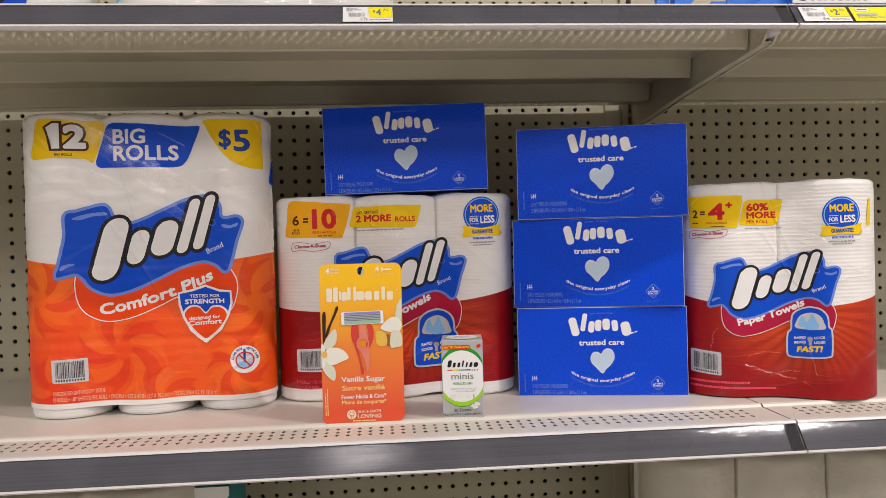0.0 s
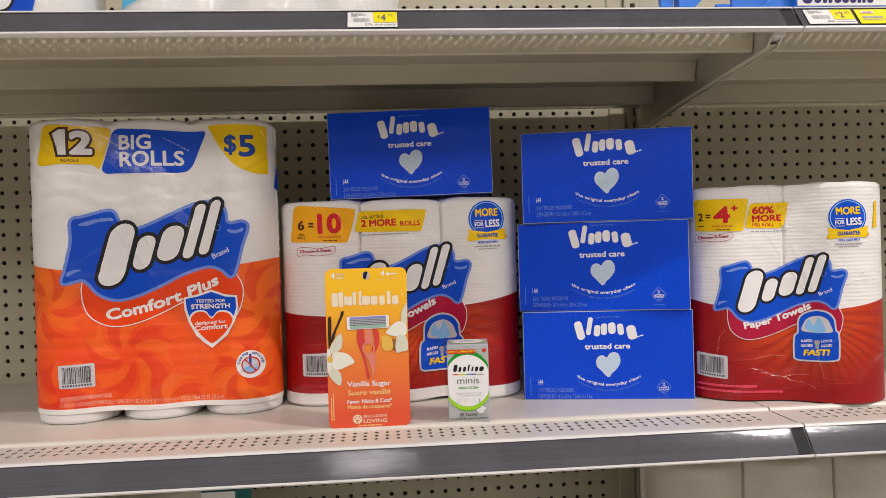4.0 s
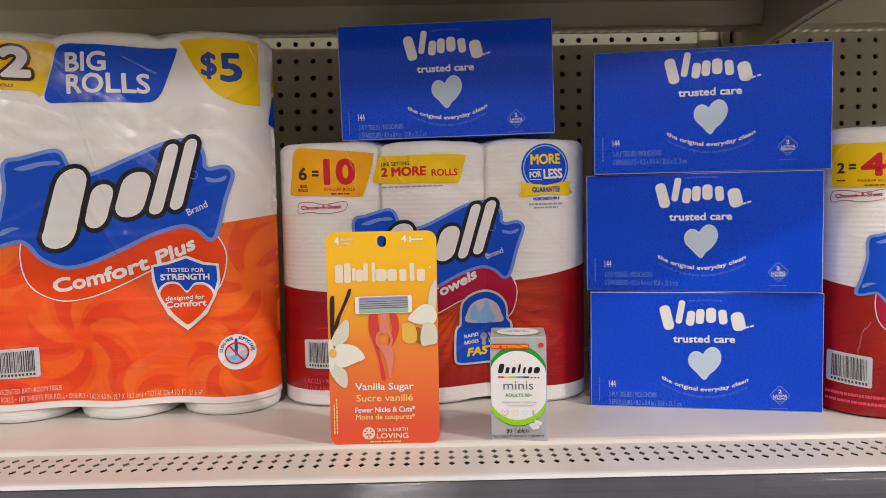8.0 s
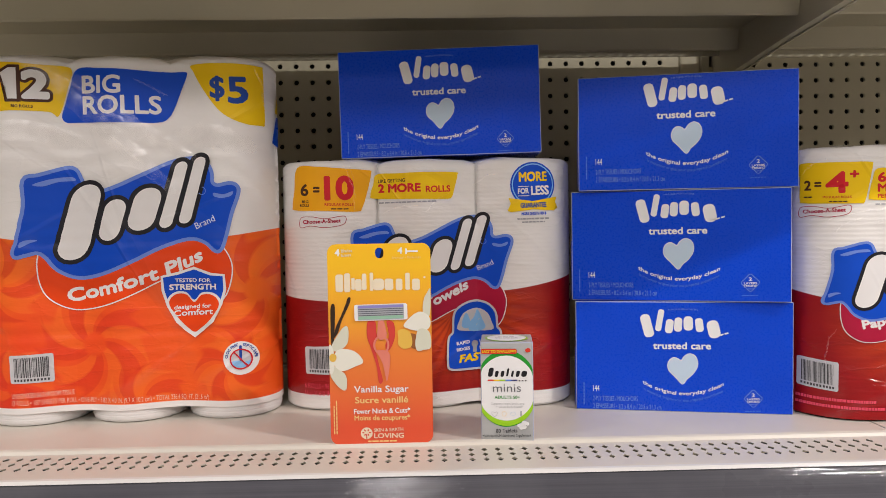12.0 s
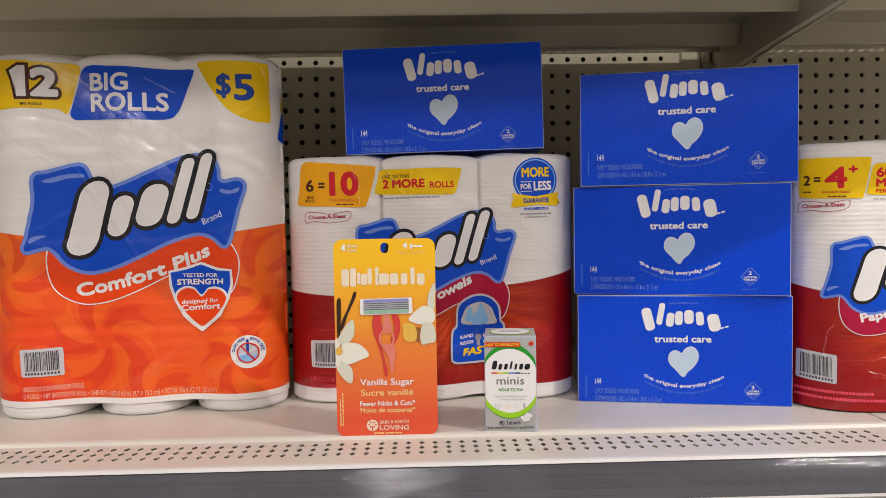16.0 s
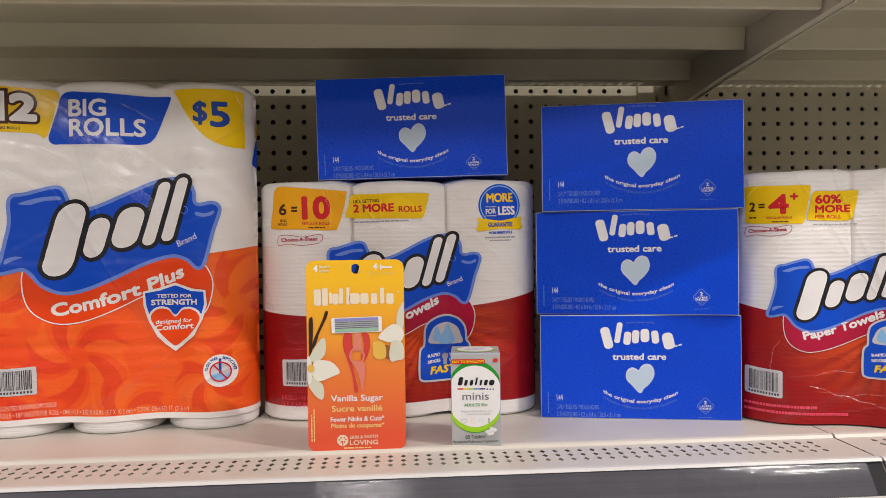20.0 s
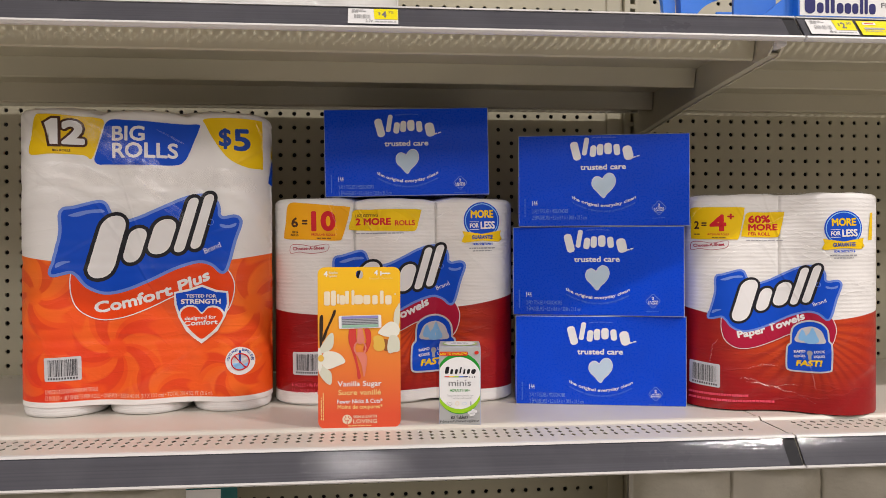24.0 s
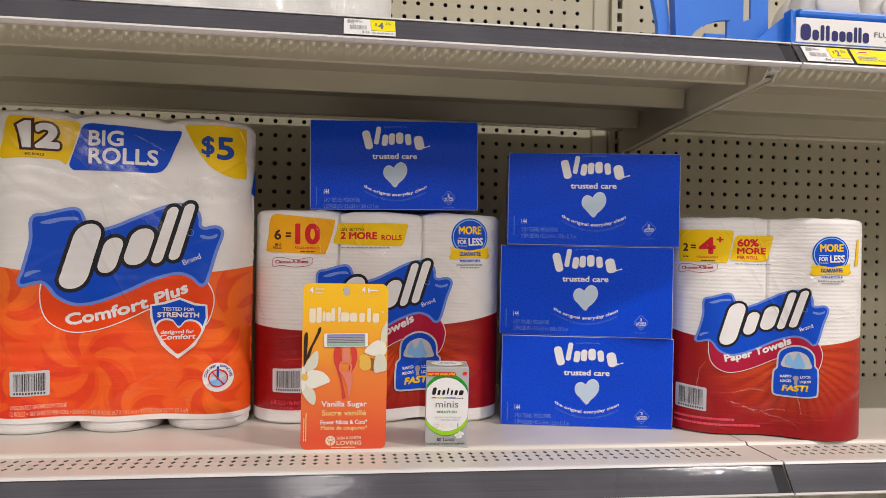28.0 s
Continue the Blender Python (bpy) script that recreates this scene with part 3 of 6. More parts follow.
def ink(name, col, rough=0.32, coat=0.0, relief=0.03):
    m, nt, b = node_mat(name)
    n = noise_node(nt, 60.0, 4)
    nt.links.new(mix_col(nt, maths(nt, "MULTIPLY", ramp(nt, n.outputs[0], 0.3, 0.7), 0.10), col, tuple(c * 0.8 for c in col)), b.inputs["Base Color"])
    put(b, Roughness=rough, Coat_Weight=coat, Coat_Roughness=0.1, Specular_IOR_Level=0.25)
    w = noise_node(nt, 35.0, 3)
    if coat:
        folds = film_folds(nt)
        nt.links.new(maths(nt, "ADD", maths(nt, "MULTIPLY", folds, 0.6), coat), b.inputs["Coat Weight"])
        bump(nt, b, maths(nt, "ADD", maths(nt, "MULTIPLY", w.outputs[0], relief), folds), 0.6, 0.0016)
    else:
        bump(nt, b, w.outputs[0], relief, 0.002)
    return m


FILM = dict(rough=0.40, coat=0.05, relief=0.25)
I_BLUE = ink("film_blue", (0.0008, 0.070, 0.58), **FILM)
I_NAVY = ink("film_navy", (0.012, 0.06, 0.33), **FILM)
I_PALEBLUE = ink("film_pale_blue", (0.16, 0.27, 0.72), **FILM)
I_SKY = ink("film_sky_blue", (0.25, 0.52, 0.85), **FILM)
I_YELLOW = ink("film_yellow", (0.85, 0.56, 0.003), **FILM)
I_GOLD = ink("film_gold", (0.88, 0.41, 0.006), **FILM)
I_WHITE = ink("film_white", (0.80, 0.79, 0.78), **FILM)
I_SILVER = ink("film_pale_grey", (0.58, 0.58, 0.60), **FILM)
I_BLACK = ink("film_black", (0.015, 0.015, 0.02), **FILM)
I_BROWN = ink("film_brown", (0.07, 0.025, 0.012), **FILM)
I_ORANGE = ink("film_orange", (0.80, 0.060, 0.004), **FILM)
I_RED = ink("film_red", (0.60, 0.012, 0.022), **FILM)
I_CRIMSON = ink("film_crimson", (0.42, 0.008, 0.045), **FILM)
I_PINK = ink("film_pink", (0.80, 0.075, 0.13), **FILM)
I_PEACH = ink("film_peach", (0.86, 0.54, 0.42), **FILM)
I_CODE = ink("film_faded_black", (0.065, 0.065, 0.07), **FILM)
I_GREY = ink("film_grey", (0.35, 0.35, 0.37), **FILM)
C_WHITE = ink("card_white_ink", (0.80, 0.80, 0.80), 0.4)
C_PALE = ink("card_pale_blue_ink", (0.52, 0.65, 0.78), 0.3)
C_MID = ink("card_mid_blue_ink", (0.10, 0.22, 0.70), 0.35)
C_SOFT = ink("card_soft_blue_ink", (0.18, 0.30, 0.70), 0.35)
C_CREAM = ink("card_cream_ink", (0.80, 0.70, 0.52), 0.4)
C_LEMON = ink("card_lemon_ink", (0.85, 0.62, 0.25), 0.4)
C_BLACK = ink("card_black_ink", (0.015, 0.015, 0.018), 0.4)
C_GREY = ink("card_grey_ink", (0.16, 0.16, 0.17), 0.4)
C_LIGHT = ink("card_light_grey_ink", (0.42, 0.42, 0.43), 0.4)
C_GREEN = ink("card_green_ink", (0.02, 0.30, 0.03), 0.3)
C_LIME = ink("card_lime_ink", (0.32, 0.62, 0.02), 0.3)
C_RED = ink("card_red_ink", (0.62, 0.035, 0.02), 0.3)
C_YELLOW = ink("card_yellow_ink", (0.85, 0.58, 0.02), 0.35)
C_NAVY = ink("card_navy_ink", (0.03, 0.03, 0.14), 0.4)


def wrap_material(name, kind):
    """Printed film over rolls: white above, colour below a bowed line, glossy and creased. kind: 'orange' or 'red'."""
    m, nt, b = node_mat(name)
    tc = nt.nodes.new("ShaderNodeTexCoord")
    sep = nt.nodes.new("ShaderNodeSeparateXYZ")
    nt.links.new(tc.outputs["Object"], sep.inputs[0])
    u, v = sep.outputs[0], sep.outputs[2]
    uu = maths(nt, "MULTIPLY", u, u)
    if kind == "orange":
        line = maths(nt, "ADD", maths(nt, "MULTIPLY", uu, 0.55), 0.2045)
        low = 0.022
    elif kind == "six":
        line = maths(nt, "ADD", maths(nt, "ADD", maths(nt, "MULTIPLY", uu, 0.50), maths(nt, "MULTIPLY", u, 0.055)), 0.1315)
        low = 0.02
    else:
        line = maths(nt, "ADD", maths(nt, "ADD", maths(nt, "MULTIPLY", uu, 1.0), maths(nt, "MULTIPLY", u, -0.01)), 0.1255)
        low = -0.01
    below = ramp(nt, maths(nt, "SUBTRACT", line, v), -0.0004, 0.0004)
    above = ramp(nt, maths(nt, "SUBTRACT", v, low), -0.0004, 0.0004)
    mask = maths(nt, "MULTIPLY", below, above)
    if kind == "orange":
        blotch = noise_node(nt, 6.0, 2)
        warm = maths(nt, "ADD", maths(nt, "MULTIPLY", ramp(nt, blotch.outputs[0], 0.35, 0.65), 0.6), maths(nt, "MULTIPLY", ramp(nt, v, 0.05, 0.22), 0.4))
        colour = mix_col(nt, warm, (0.80, 0.050, 0.010), (0.90, 0.165, 0.014))
        # pinwheel rosettes of darker curved petals
        for ru, rv, rad, arms, wind, turn in ((-0.035, 0.091, 0.052, 5, 46, 0.3), (0.148, 0.150, 0.055, 5, 44, 1.1), (0.020, 0.020, 0.040, 4, 55, 2.0), (0.118, 0.060, 0.036, 4, -52, 0.5), (-0.140, 0.165, 0.046, 5, -48, 0.0), (-0.120, 0.045, 0.038, 4, 52, 1.6)):
            dx, dz = maths(nt, "SUBTRACT", u, ru), maths(nt, "SUBTRACT", v, rv)
            dist = maths(nt, "SQRT", maths(nt, "ADD", maths(nt, "MULTIPLY", dx, dx), maths(nt, "MULTIPLY", dz, dz)))
            ang = maths(nt, "ARCTAN2", dz, dx)
            for phase, tone, share in ((0.0, (0.69, 0.030, 0.010), 0.55), (2.5, (0.93, 0.20, 0.020), 0.28)):
                wave = maths(nt, "SINE", maths(nt, "ADD", maths(nt, "ADD", maths(nt, "MULTIPLY", ang, arms), turn + phase), maths(nt, "MULTIPLY", dist, wind * 1.9)))
                edge = maths(nt, "ADD", maths(nt, "MULTIPLY", wave, 0.25), maths(nt, "DIVIDE", dist, rad * 1.15))
                petal = maths(nt, "MULTIPLY", ramp(nt, wave, 0.10, 0.28), maths(nt, "MULTIPLY", ramp(nt, dist, rad * 0.22, rad * 0.30), maths(nt, "SUBTRACT", 1.0, ramp(nt, edge, 1.08, 1.18))))
                colour = mix_col(nt, maths(nt, "MULTIPLY", petal, share), colour, tone)
    else:
        cu, cv = 0.03, 0.115
        dx, dz = maths(nt, "SUBTRACT", u, cu), maths(nt, "SUBTRACT", v, cv)
        dist = maths(nt, "SQRT", maths(nt, "ADD", maths(nt, "MULTIPLY", dx, dx), maths(nt, "MULTIPLY", maths(nt, "MULTIPLY", dz, dz), 1.6)))
        ang = maths(nt, "ARCTAN2", maths(nt, "ADD", dz, maths(nt, "MULTIPLY", dx, 0.4)), dx)
        ray = maths(nt, "SINE", maths(nt, "ADD", maths(nt, "MULTIPLY", ang, 34.0), maths(nt, "MULTIPLY", dist, 60.0)))
        glow = maths(nt, "SUBTRACT", 1.0, ramp(nt, dist, 0.03, 0.125))
        c0 = mix_col(nt, glow, (0.31, 0.005, 0.007), (0.62, 0.064, 0.008))
        colour = mix_col(nt, maths(nt, "MULTIPLY", maths(nt, "MULTIPLY", ramp(nt, ray, -0.4, 1.0), 0.5), ramp(nt, maths(nt, "SUBTRACT", 0.16, dist), 0.0, 0.08)), c0, (0.25, 0.006, 0.007))
    soil = noise_node(nt, 16.0, 4)
    white = mix_col(nt, ramp(nt, soil.outputs[0], 0.3, 0.75), (0.78, 0.76, 0.735), (0.83, 0.815, 0.79))
    nt.links.new(mix_col(nt, mask, white, colour), b.inputs["Base Color"])
    put(b, Roughness=0.42, Coat_Weight=0.14, Coat_Roughness=0.08, Specular_IOR_Level=0.3)
    # film creases: stretched noise across two directions, and ribs of the rolls below the white part
    cr = noise_node(nt, 9.0, 5, (1.0, 1.0, 3.2))
    sharp = maths(nt, "POWER", maths(nt, "ABSOLUTE", maths(nt, "SUBTRACT", cr.outputs[0], 0.5)), 0.55)
    fine = noise_node(nt, 55.0, 4)
    hgt = maths(nt, "ADD", maths(nt, "MULTIPLY", sharp, -0.9 if kind == "orange" else -1.4), maths(nt, "MULTIPLY", fine.outputs[0], 0.35))
    if kind != "orange":
        rib = maths(nt, "SINE", maths(nt, "MULTIPLY", v, 6.2832 / 0.0052))
        rib = maths(nt, "MULTIPLY", rib, maths(nt, "SUBTRACT", 1.0, maths(nt, "MULTIPLY", below, 0.75)))
        hgt = maths(nt, "ADD", hgt, maths(nt, "MULTIPLY", rib, 0.058))
    folds = film_folds(nt)
    nt.links.new(maths(nt, "ADD", maths(nt, "MULTIPLY", folds, 0.8), 0.02), b.inputs["Coat Weight"])
    bump(nt, b, maths(nt, "ADD", hgt, maths(nt, "MULTIPLY", folds, 0.2)), 0.6, 0.0028)
    return m


W_ORANGE, W_SIX, W_TWO = wrap_material("orange_printed_film", "orange"), wrap_material("red_printed_film", "six"), wrap_material("red_printed_film_small", "two")


def tissue_paper():
    m, nt, b = node_mat("white_roll_paper")
    n = noise_node(nt, 40.0, 4)
    nt.links.new(mix_col(nt, n.outputs[0], (0.76, 0.75, 0.735), (0.84, 0.83, 0.815)), b.inputs["Base Color"])
    put(b, Roughness=0.85)
    st = noise_node(nt, 1.0, 2, (8.0, 8.0, 500.0))
    bump(nt, b, st.outputs[0], 0.6, 0.0012)
    return m


PAPER = tissue_paper()


def film_clear():
    m, nt, b = node_mat("clear_film")
    n = noise_node(nt, 70.0, 4)
    put(b, Base_Color=(0.9, 0.9, 0.9), Roughness=0.12, Alpha=0.16, Specular_IOR_Level=0.8)
    bump(nt, b, n.outputs[0], 0.8, 0.003)
    return m


CLEAR = film_clear()


def glint_film(name, most, rough):
    """Clear film: mostly see-through, with a faint gloss that shows only where it mirrors a lamp."""
    m = bpy.data.materials.new(name)
    m.use_nodes = True
    nt = m.node_tree
    nt.nodes.clear()
    out, both = nt.nodes.new("ShaderNodeOutputMaterial"), nt.nodes.new("ShaderNodeAddShader")
    see, gloss = nt.nodes.new("ShaderNodeBsdfTransparent"), nt.nodes.new("ShaderNodeBsdfGlossy")
    see.inputs["Color"].default_value = (0.96, 0.96, 0.96, 1)
    gloss.inputs["Roughness"].default_value = rough
    n = noise_node(nt, 90.0, 3)
    nt.links.new(mix_col(nt, ramp(nt, n.outputs[0], 0.3, 0.6), (0.01, 0.01, 0.01), (most, most, most)), gloss.inputs["Color"])
    nt.links.new(see.outputs[0], both.inputs[0])
    nt.links.new(gloss.outputs[0], both.inputs[1])
    nt.links.new(both.outputs[0], out.inputs[0])
    return m


RIDGE, FOLD = glint_film("creased_film_ridge", 0.17, 0.18), glint_film("film_soft_fold", 0.11, 0.26)


def crease(surf, t, p0, p1, width=0.0022, height=0.0016, seed=1, bend=0.0, soft=False):
    """A fold of the clear film: a thin wandering ridge that catches the lamps, or a wide soft one."""
    bm = bmesh.new()
    a, b = Vector(p0), Vector(p1)
    d = (b - a)
    up = Vector((-d.y, d.x)).normalized()
    rows, n = [], max(8, int(d.length / 0.005))
    for i in range(n + 1):
        f = i / n
        q = a + d * f + up * (bend * math.sin(math.pi * f) + 0.0022 * noise.noise(Vector((f * 7, seed * 3.1, 0.5))))
        w = 0.45 * width * (0.35 + 0.65 * math.sin(math.pi * f)) * (0.7 + 0.6 * abs(noise.noise(Vector((f * 13, seed, 2.0)))))
        h = 0.9 * height * math.sin(math.pi * (0.06 + 0.88 * f))
        rows.append([bm.verts.new(surf.at(*(q + up * w * k), 0.0030 + h * g)) for k, g in ((-1.0, 0.0), (-0.25, 1.0), (1.0, 0.15))])
    for x, y in zip(rows, rows[1:]):
        for k in range(2):
            bm.faces.new((x[k], y[k], y[k + 1], x[k + 1]))
    return part("film_fold" if soft else "film_crease", bm, FOLD if soft else RIDGE, t, "", True)


def nest(t, host, keep):
    """Printing and folds belong to the piece that carries them: move them one level down."""
    for o in list(t.children):
        if o is not host and o.name.split(".")[0] not in keep:
            o.parent = host
    return t


# ---- the pack of bathroom tissue and the two packs of paper towels ----
P12 = Lobed(3, 1, 0.0565, 0.417, 0.011, 4, 0.0011, 1)
T6 = Lobed(3, 2, 0.060, 0.299, 0.021, 0, 0, 2, 0.0008, 0.006, 0.007, 0.0032)
T2 = Lobed(2, 1, 0.0655, 0.2985, 0.013, 0, 0, 3, 0.0016, 0.003, 0.0042, 0.0012)
M12, M6, M2 = pose(-0.343, 1.066, LOW, 0, 0, 4), pose(0.007, 1.165, LOW), pose(0.550, 0.993, LOW, 0, 0, -21)


def wordmark(surf, t, o, k, layer=4):
    """Plain slanted slabs with a black edge, in place of a brand's lettering, on a blue banner. o: its origin, k: its scale."""
    def g(pts):
        return [(o[0] + x * k, o[1] + y * k) for x, y in pts]
    banner = g([(-0.1015, 0.2772), (-0.0876, 0.2820), (-0.0604, 0.2900), (-0.0504, 0.2883), (-0.0458, 0.2793), (-0.0405, 0.2703), (-0.0250, 0.2628), (-0.0022, 0.2684), (0.0216, 0.2797), (0.0536, 0.2951), (0.0776, 0.2999), (0.0936, 0.2957), (0.0999, 0.2849), (0.1006, 0.2733), (0.1078, 0.2683), (0.1215, 0.2707), (0.1280, 0.2682), (0.1287, 0.2607), (0.1211, 0.2383), (0.1152, 0.2151), (0.1102, 0.2002), (0.1045, 0.1970), (0.0925, 0.2072), (0.0725, 0.2116), (0.0405, 0.2022), (0.0086, 0.1863), (-0.0230, 0.1737), (-0.0504, 0.1694), (-0.0713, 0.1779), (-0.0819, 0.1911), (-0.0911, 0.1985), (-0.1034, 0.1963), (-0.1134, 0.1941), (-0.1149, 0.1989), (-0.1093, 0.2166), (-0.1019, 0.2489)])
    b = smooth(banner, 4)
    shape(surf, t, grown(b, 0.0042 * k), I_PALEBLUE, layer - 2, "banner_edge", False)
    shape(surf, t, b, I_BLUE, layer - 1, "banner", False)
    for pts in ([(-0.0939, 0.2731), (-0.0761, 0.2795), (-0.0551, 0.2818), (-0.0505, 0.2777), (-0.0684, 0.2762), (-0.0839, 0.2714)], [(0.1037, 0.2617), (0.1149, 0.2600), (0.1247, 0.2632), (0.1230, 0.2582), (0.1133, 0.2558), (0.1044, 0.2576)], [(-0.1094, 0.2086), (-0.1001, 0.2117), (-0.0924, 0.2107), (-0.1002, 0.2076), (-0.1095, 0.2029)]):
        shape(surf, t, g(pts), I_PALEBLUE, layer, "banner_glint")
    marks = [slab(*p[0], w * 0.86, h * 0.97, 0, 0.48, 0.30) for p, w, h in (([(-0.0465, 0.2304)], 0.040, 0.088), ([(-0.0089, 0.2324)], 0.028, 0.048), ([(0.0259, 0.2443)], 0.032, 0.050), ([(0.0571, 0.2605)], 0.0165, 0.078), ([(0.0788, 0.2652)], 0.0165, 0.078))]
    for m_ in marks:
        shape(surf, t, g(grown(m_, 0.0050)), I_BLACK, layer, "mark_edge", False)
    for m_ in marks:
        shape(surf, t, g(m_), I_WHITE, layer + 1, "mark", False)
    band(surf, t, g(disc(*[(0.0900, 0.2643)][0], 0.0046)), 0.0008 * k, I_PALEBLUE, layer, "registered_ring", False)
    lettering(surf, t, "Brand", *g([(0.0822, 0.2205), (0.1049, 0.2302)]), 0.0078 * k, I_WHITE, layer)


def ribbon(surf, t, o, k, material, words, ends, layer=1, h=0.0175):
    """The curved ribbon under the banner, with its words."""
    def g(pts):
        return [(o[0] + x * k, o[1] + y * k) for x, y in pts]
    pts = smooth(g([(-0.0903, 0.1985), (-0.0835, 0.1879), (-0.0697, 0.1754), (-0.0504, 0.1694), (-0.0230, 0.1737), (0.0086, 0.1863), (0.0405, 0.2013), (0.0725, 0.2141), (0.0966, 0.2121), (0.1126, 0.1985), (0.1212, 0.1801), (0.1194, 0.1594), (0.1119, 0.1421), (0.0997, 0.1374), (0.0798, 0.1544), (0.0559, 0.1648), (0.0400, 0.1626), (0.0160, 0.1508), (-0.0078, 0.1407), (-0.0314, 0.1338), (-0.0548, 0.1319), (-0.0741, 0.1389), (-0.0870, 0.1530), (-0.0921, 0.1759)]), 4)
    shape(surf, t, grown(pts, 0.0014 * k), I_WHITE, layer, "ribbon_edge", False)
    shape(surf, t, pts, material, layer + 1, "ribbon", False)
    a, b = g(ends)
    lettering(surf, t, words, a, b, h * k, I_WHITE, layer + 2, 0.03, 0.12, -0.006 * k)


def rounds_badge(surf, t, c, r):
    """The blue guarantee badge with a yellow ribbon."""
    cx, cy = c
    shape(surf, t, disc(cx, cy, r), I_BLUE, 1, "badge", False)
    band(surf, t, disc(cx, cy, r * 0.93), r * 0.05, I_SKY, 2, "badge_ring", False)
    rb = [(cx - r * 1.12, cy - r * 1.16), (cx - r * 0.9, cy - r * 0.98), (cx - r * 0.95, cy - r * 1.22), (cx, cy - r * 1.10), (cx + r * 0.95, cy - r * 1.16), (cx + r * 0.9, cy - r * 0.92), (cx + r * 1.13, cy - r * 1.02),
          (cx + r * 1.02, cy - r * 0.78), (cx + r * 1.08, cy - r * 0.54), (cx + r * 0.85, cy - r * 0.58), (cx, cy - r * 0.74), (cx - r * 0.85, cy - r * 0.62), (cx - r * 1.07, cy - r * 0.58), (cx - r * 0.98, cy - r * 0.84)]
    shape(surf, t, rb, I_YELLOW, 3, "badge_ribbon", False)
    for words, x0, x1, y, h, mt in (("MORE", -0.62, 0.64, 0.12, 0.46, I_YELLOW), ("FOR", -0.66, -0.18, -0.42, 0.26, I_WHITE), ("LESS", -0.08, 0.72, -0.48, 0.44, I_WHITE), ("GUARANTEE", -0.56, 0.62, -1.04, 0.24, I_NAVY), ("MORE SHEETS PER $", -0.52, 0.60, -1.36, 0.13, I_BLUE)):
        lettering(surf, t, words, (cx + r * x0, cy + r * y), (cx + r * x1, cy + r * (y + 0.03)), r * h, mt, 4, 0.022)
    for y in (-0.08, -0.50):
        shape(surf, t, slab(cx - r * 0.42, cy + r * y, r * 0.5, r * 0.03, 0, 0.4), I_WHITE, 4, "badge_rule", False)
    bars(surf, t, (cx - r * 0.7, cy - r * 1.56), (cx + r * 0.75, cy - r * 1.54), r * 0.07, I_GREY, 1, 9, 4)
    bars(surf, t, (cx - r * 0.5, cy - r * 1.70), (cx + r * 0.55, cy - r * 1.68), r * 0.06, I_GREY, 1, 7, 5)


def padlock(surf, t, o, k, layer=6):
    """The blue padlock picture with water drops."""
    def g(pts):
        return [(o[0] + x * k, o[1] + y * k) for x, y in pts]
    body = smooth(g([(-0.0178, 0.0263), (-0.0084, 0.0321), (0.0023, 0.0339), (0.0130, 0.0310), (0.0200, 0.0226), (0.0214, 0.0086), (0.0249, 0.0024), (0.0247, -0.0258), (0.0219, -0.0306), (0.0069, -0.0328), (-0.0146, -0.0330), (-0.0247, -0.0318), (-0.0269, -0.0263), (-0.0260, -0.0025), (-0.0216, 0.0040), (-0.0208, 0.0183)]), 4)
    shape(surf, t, grown(body, 0.0022 * k), I_SILVER, layer, "padlock_edge", False)
    shape(surf, t, body, I_BLUE, layer + 1, "padlock", False)
    win = smooth(g([(-0.0158, 0.0058), (-0.0157, 0.0161), (-0.0099, 0.0242), (0.0023, 0.0276), (0.0123, 0.0232), (0.0165, 0.0147), (0.0164, 0.0053)]), 4)
    shape(surf, t, win, I_SILVER, layer + 2, "padlock_window", False)
    for p in ([(-0.0085, 0.0234), (-0.0042, 0.0125), (-0.0071, 0.0077), (-0.0129, 0.0091), (-0.0128, 0.0154)], [(0.0030, 0.0261), (0.0079, 0.0160), (0.0107, 0.0082), (0.0043, 0.0041), (-0.0057, 0.0053), (-0.0057, 0.0124), (-0.0006, 0.0189)]):
        shape(surf, t, g(p), I_SKY, layer + 3, "drop")
    shape(surf, t, disc(*g([(-0.0001, -0.0087)])[0], 0.0035 * k), I_GREY, layer + 2, "keyhole", False)
    shape(surf, t, slab(*g([(-0.0001, -0.0134)])[0], 0.0038 * k, 0.008 * k, 0, 0.2), I_GREY, layer + 2, "keyhole", False)
    for words, pp, h in (("RAPID", [(-0.0188, -0.0094), (-0.0051, -0.0081)], 0.0038), ("RIDGES", [(-0.0188, -0.0157), (-0.0051, -0.0144)], 0.0036), ("LOCK", [(0.0050, -0.0085), (0.0178, -0.0072)], 0.0038), ("LIQUID", [(0.0049, -0.0148), (0.0177, -0.0135)], 0.0036)):
        lettering(surf, t, words, *g(pp), h * k, I_WHITE, layer + 2, 0.02)
    lettering(surf, t, "FAST!", *g([(-0.0167, -0.0275), (0.0134, -0.0255)]), 0.0088 * k, I_YELLOW, layer + 2, 0.035, 0.25)


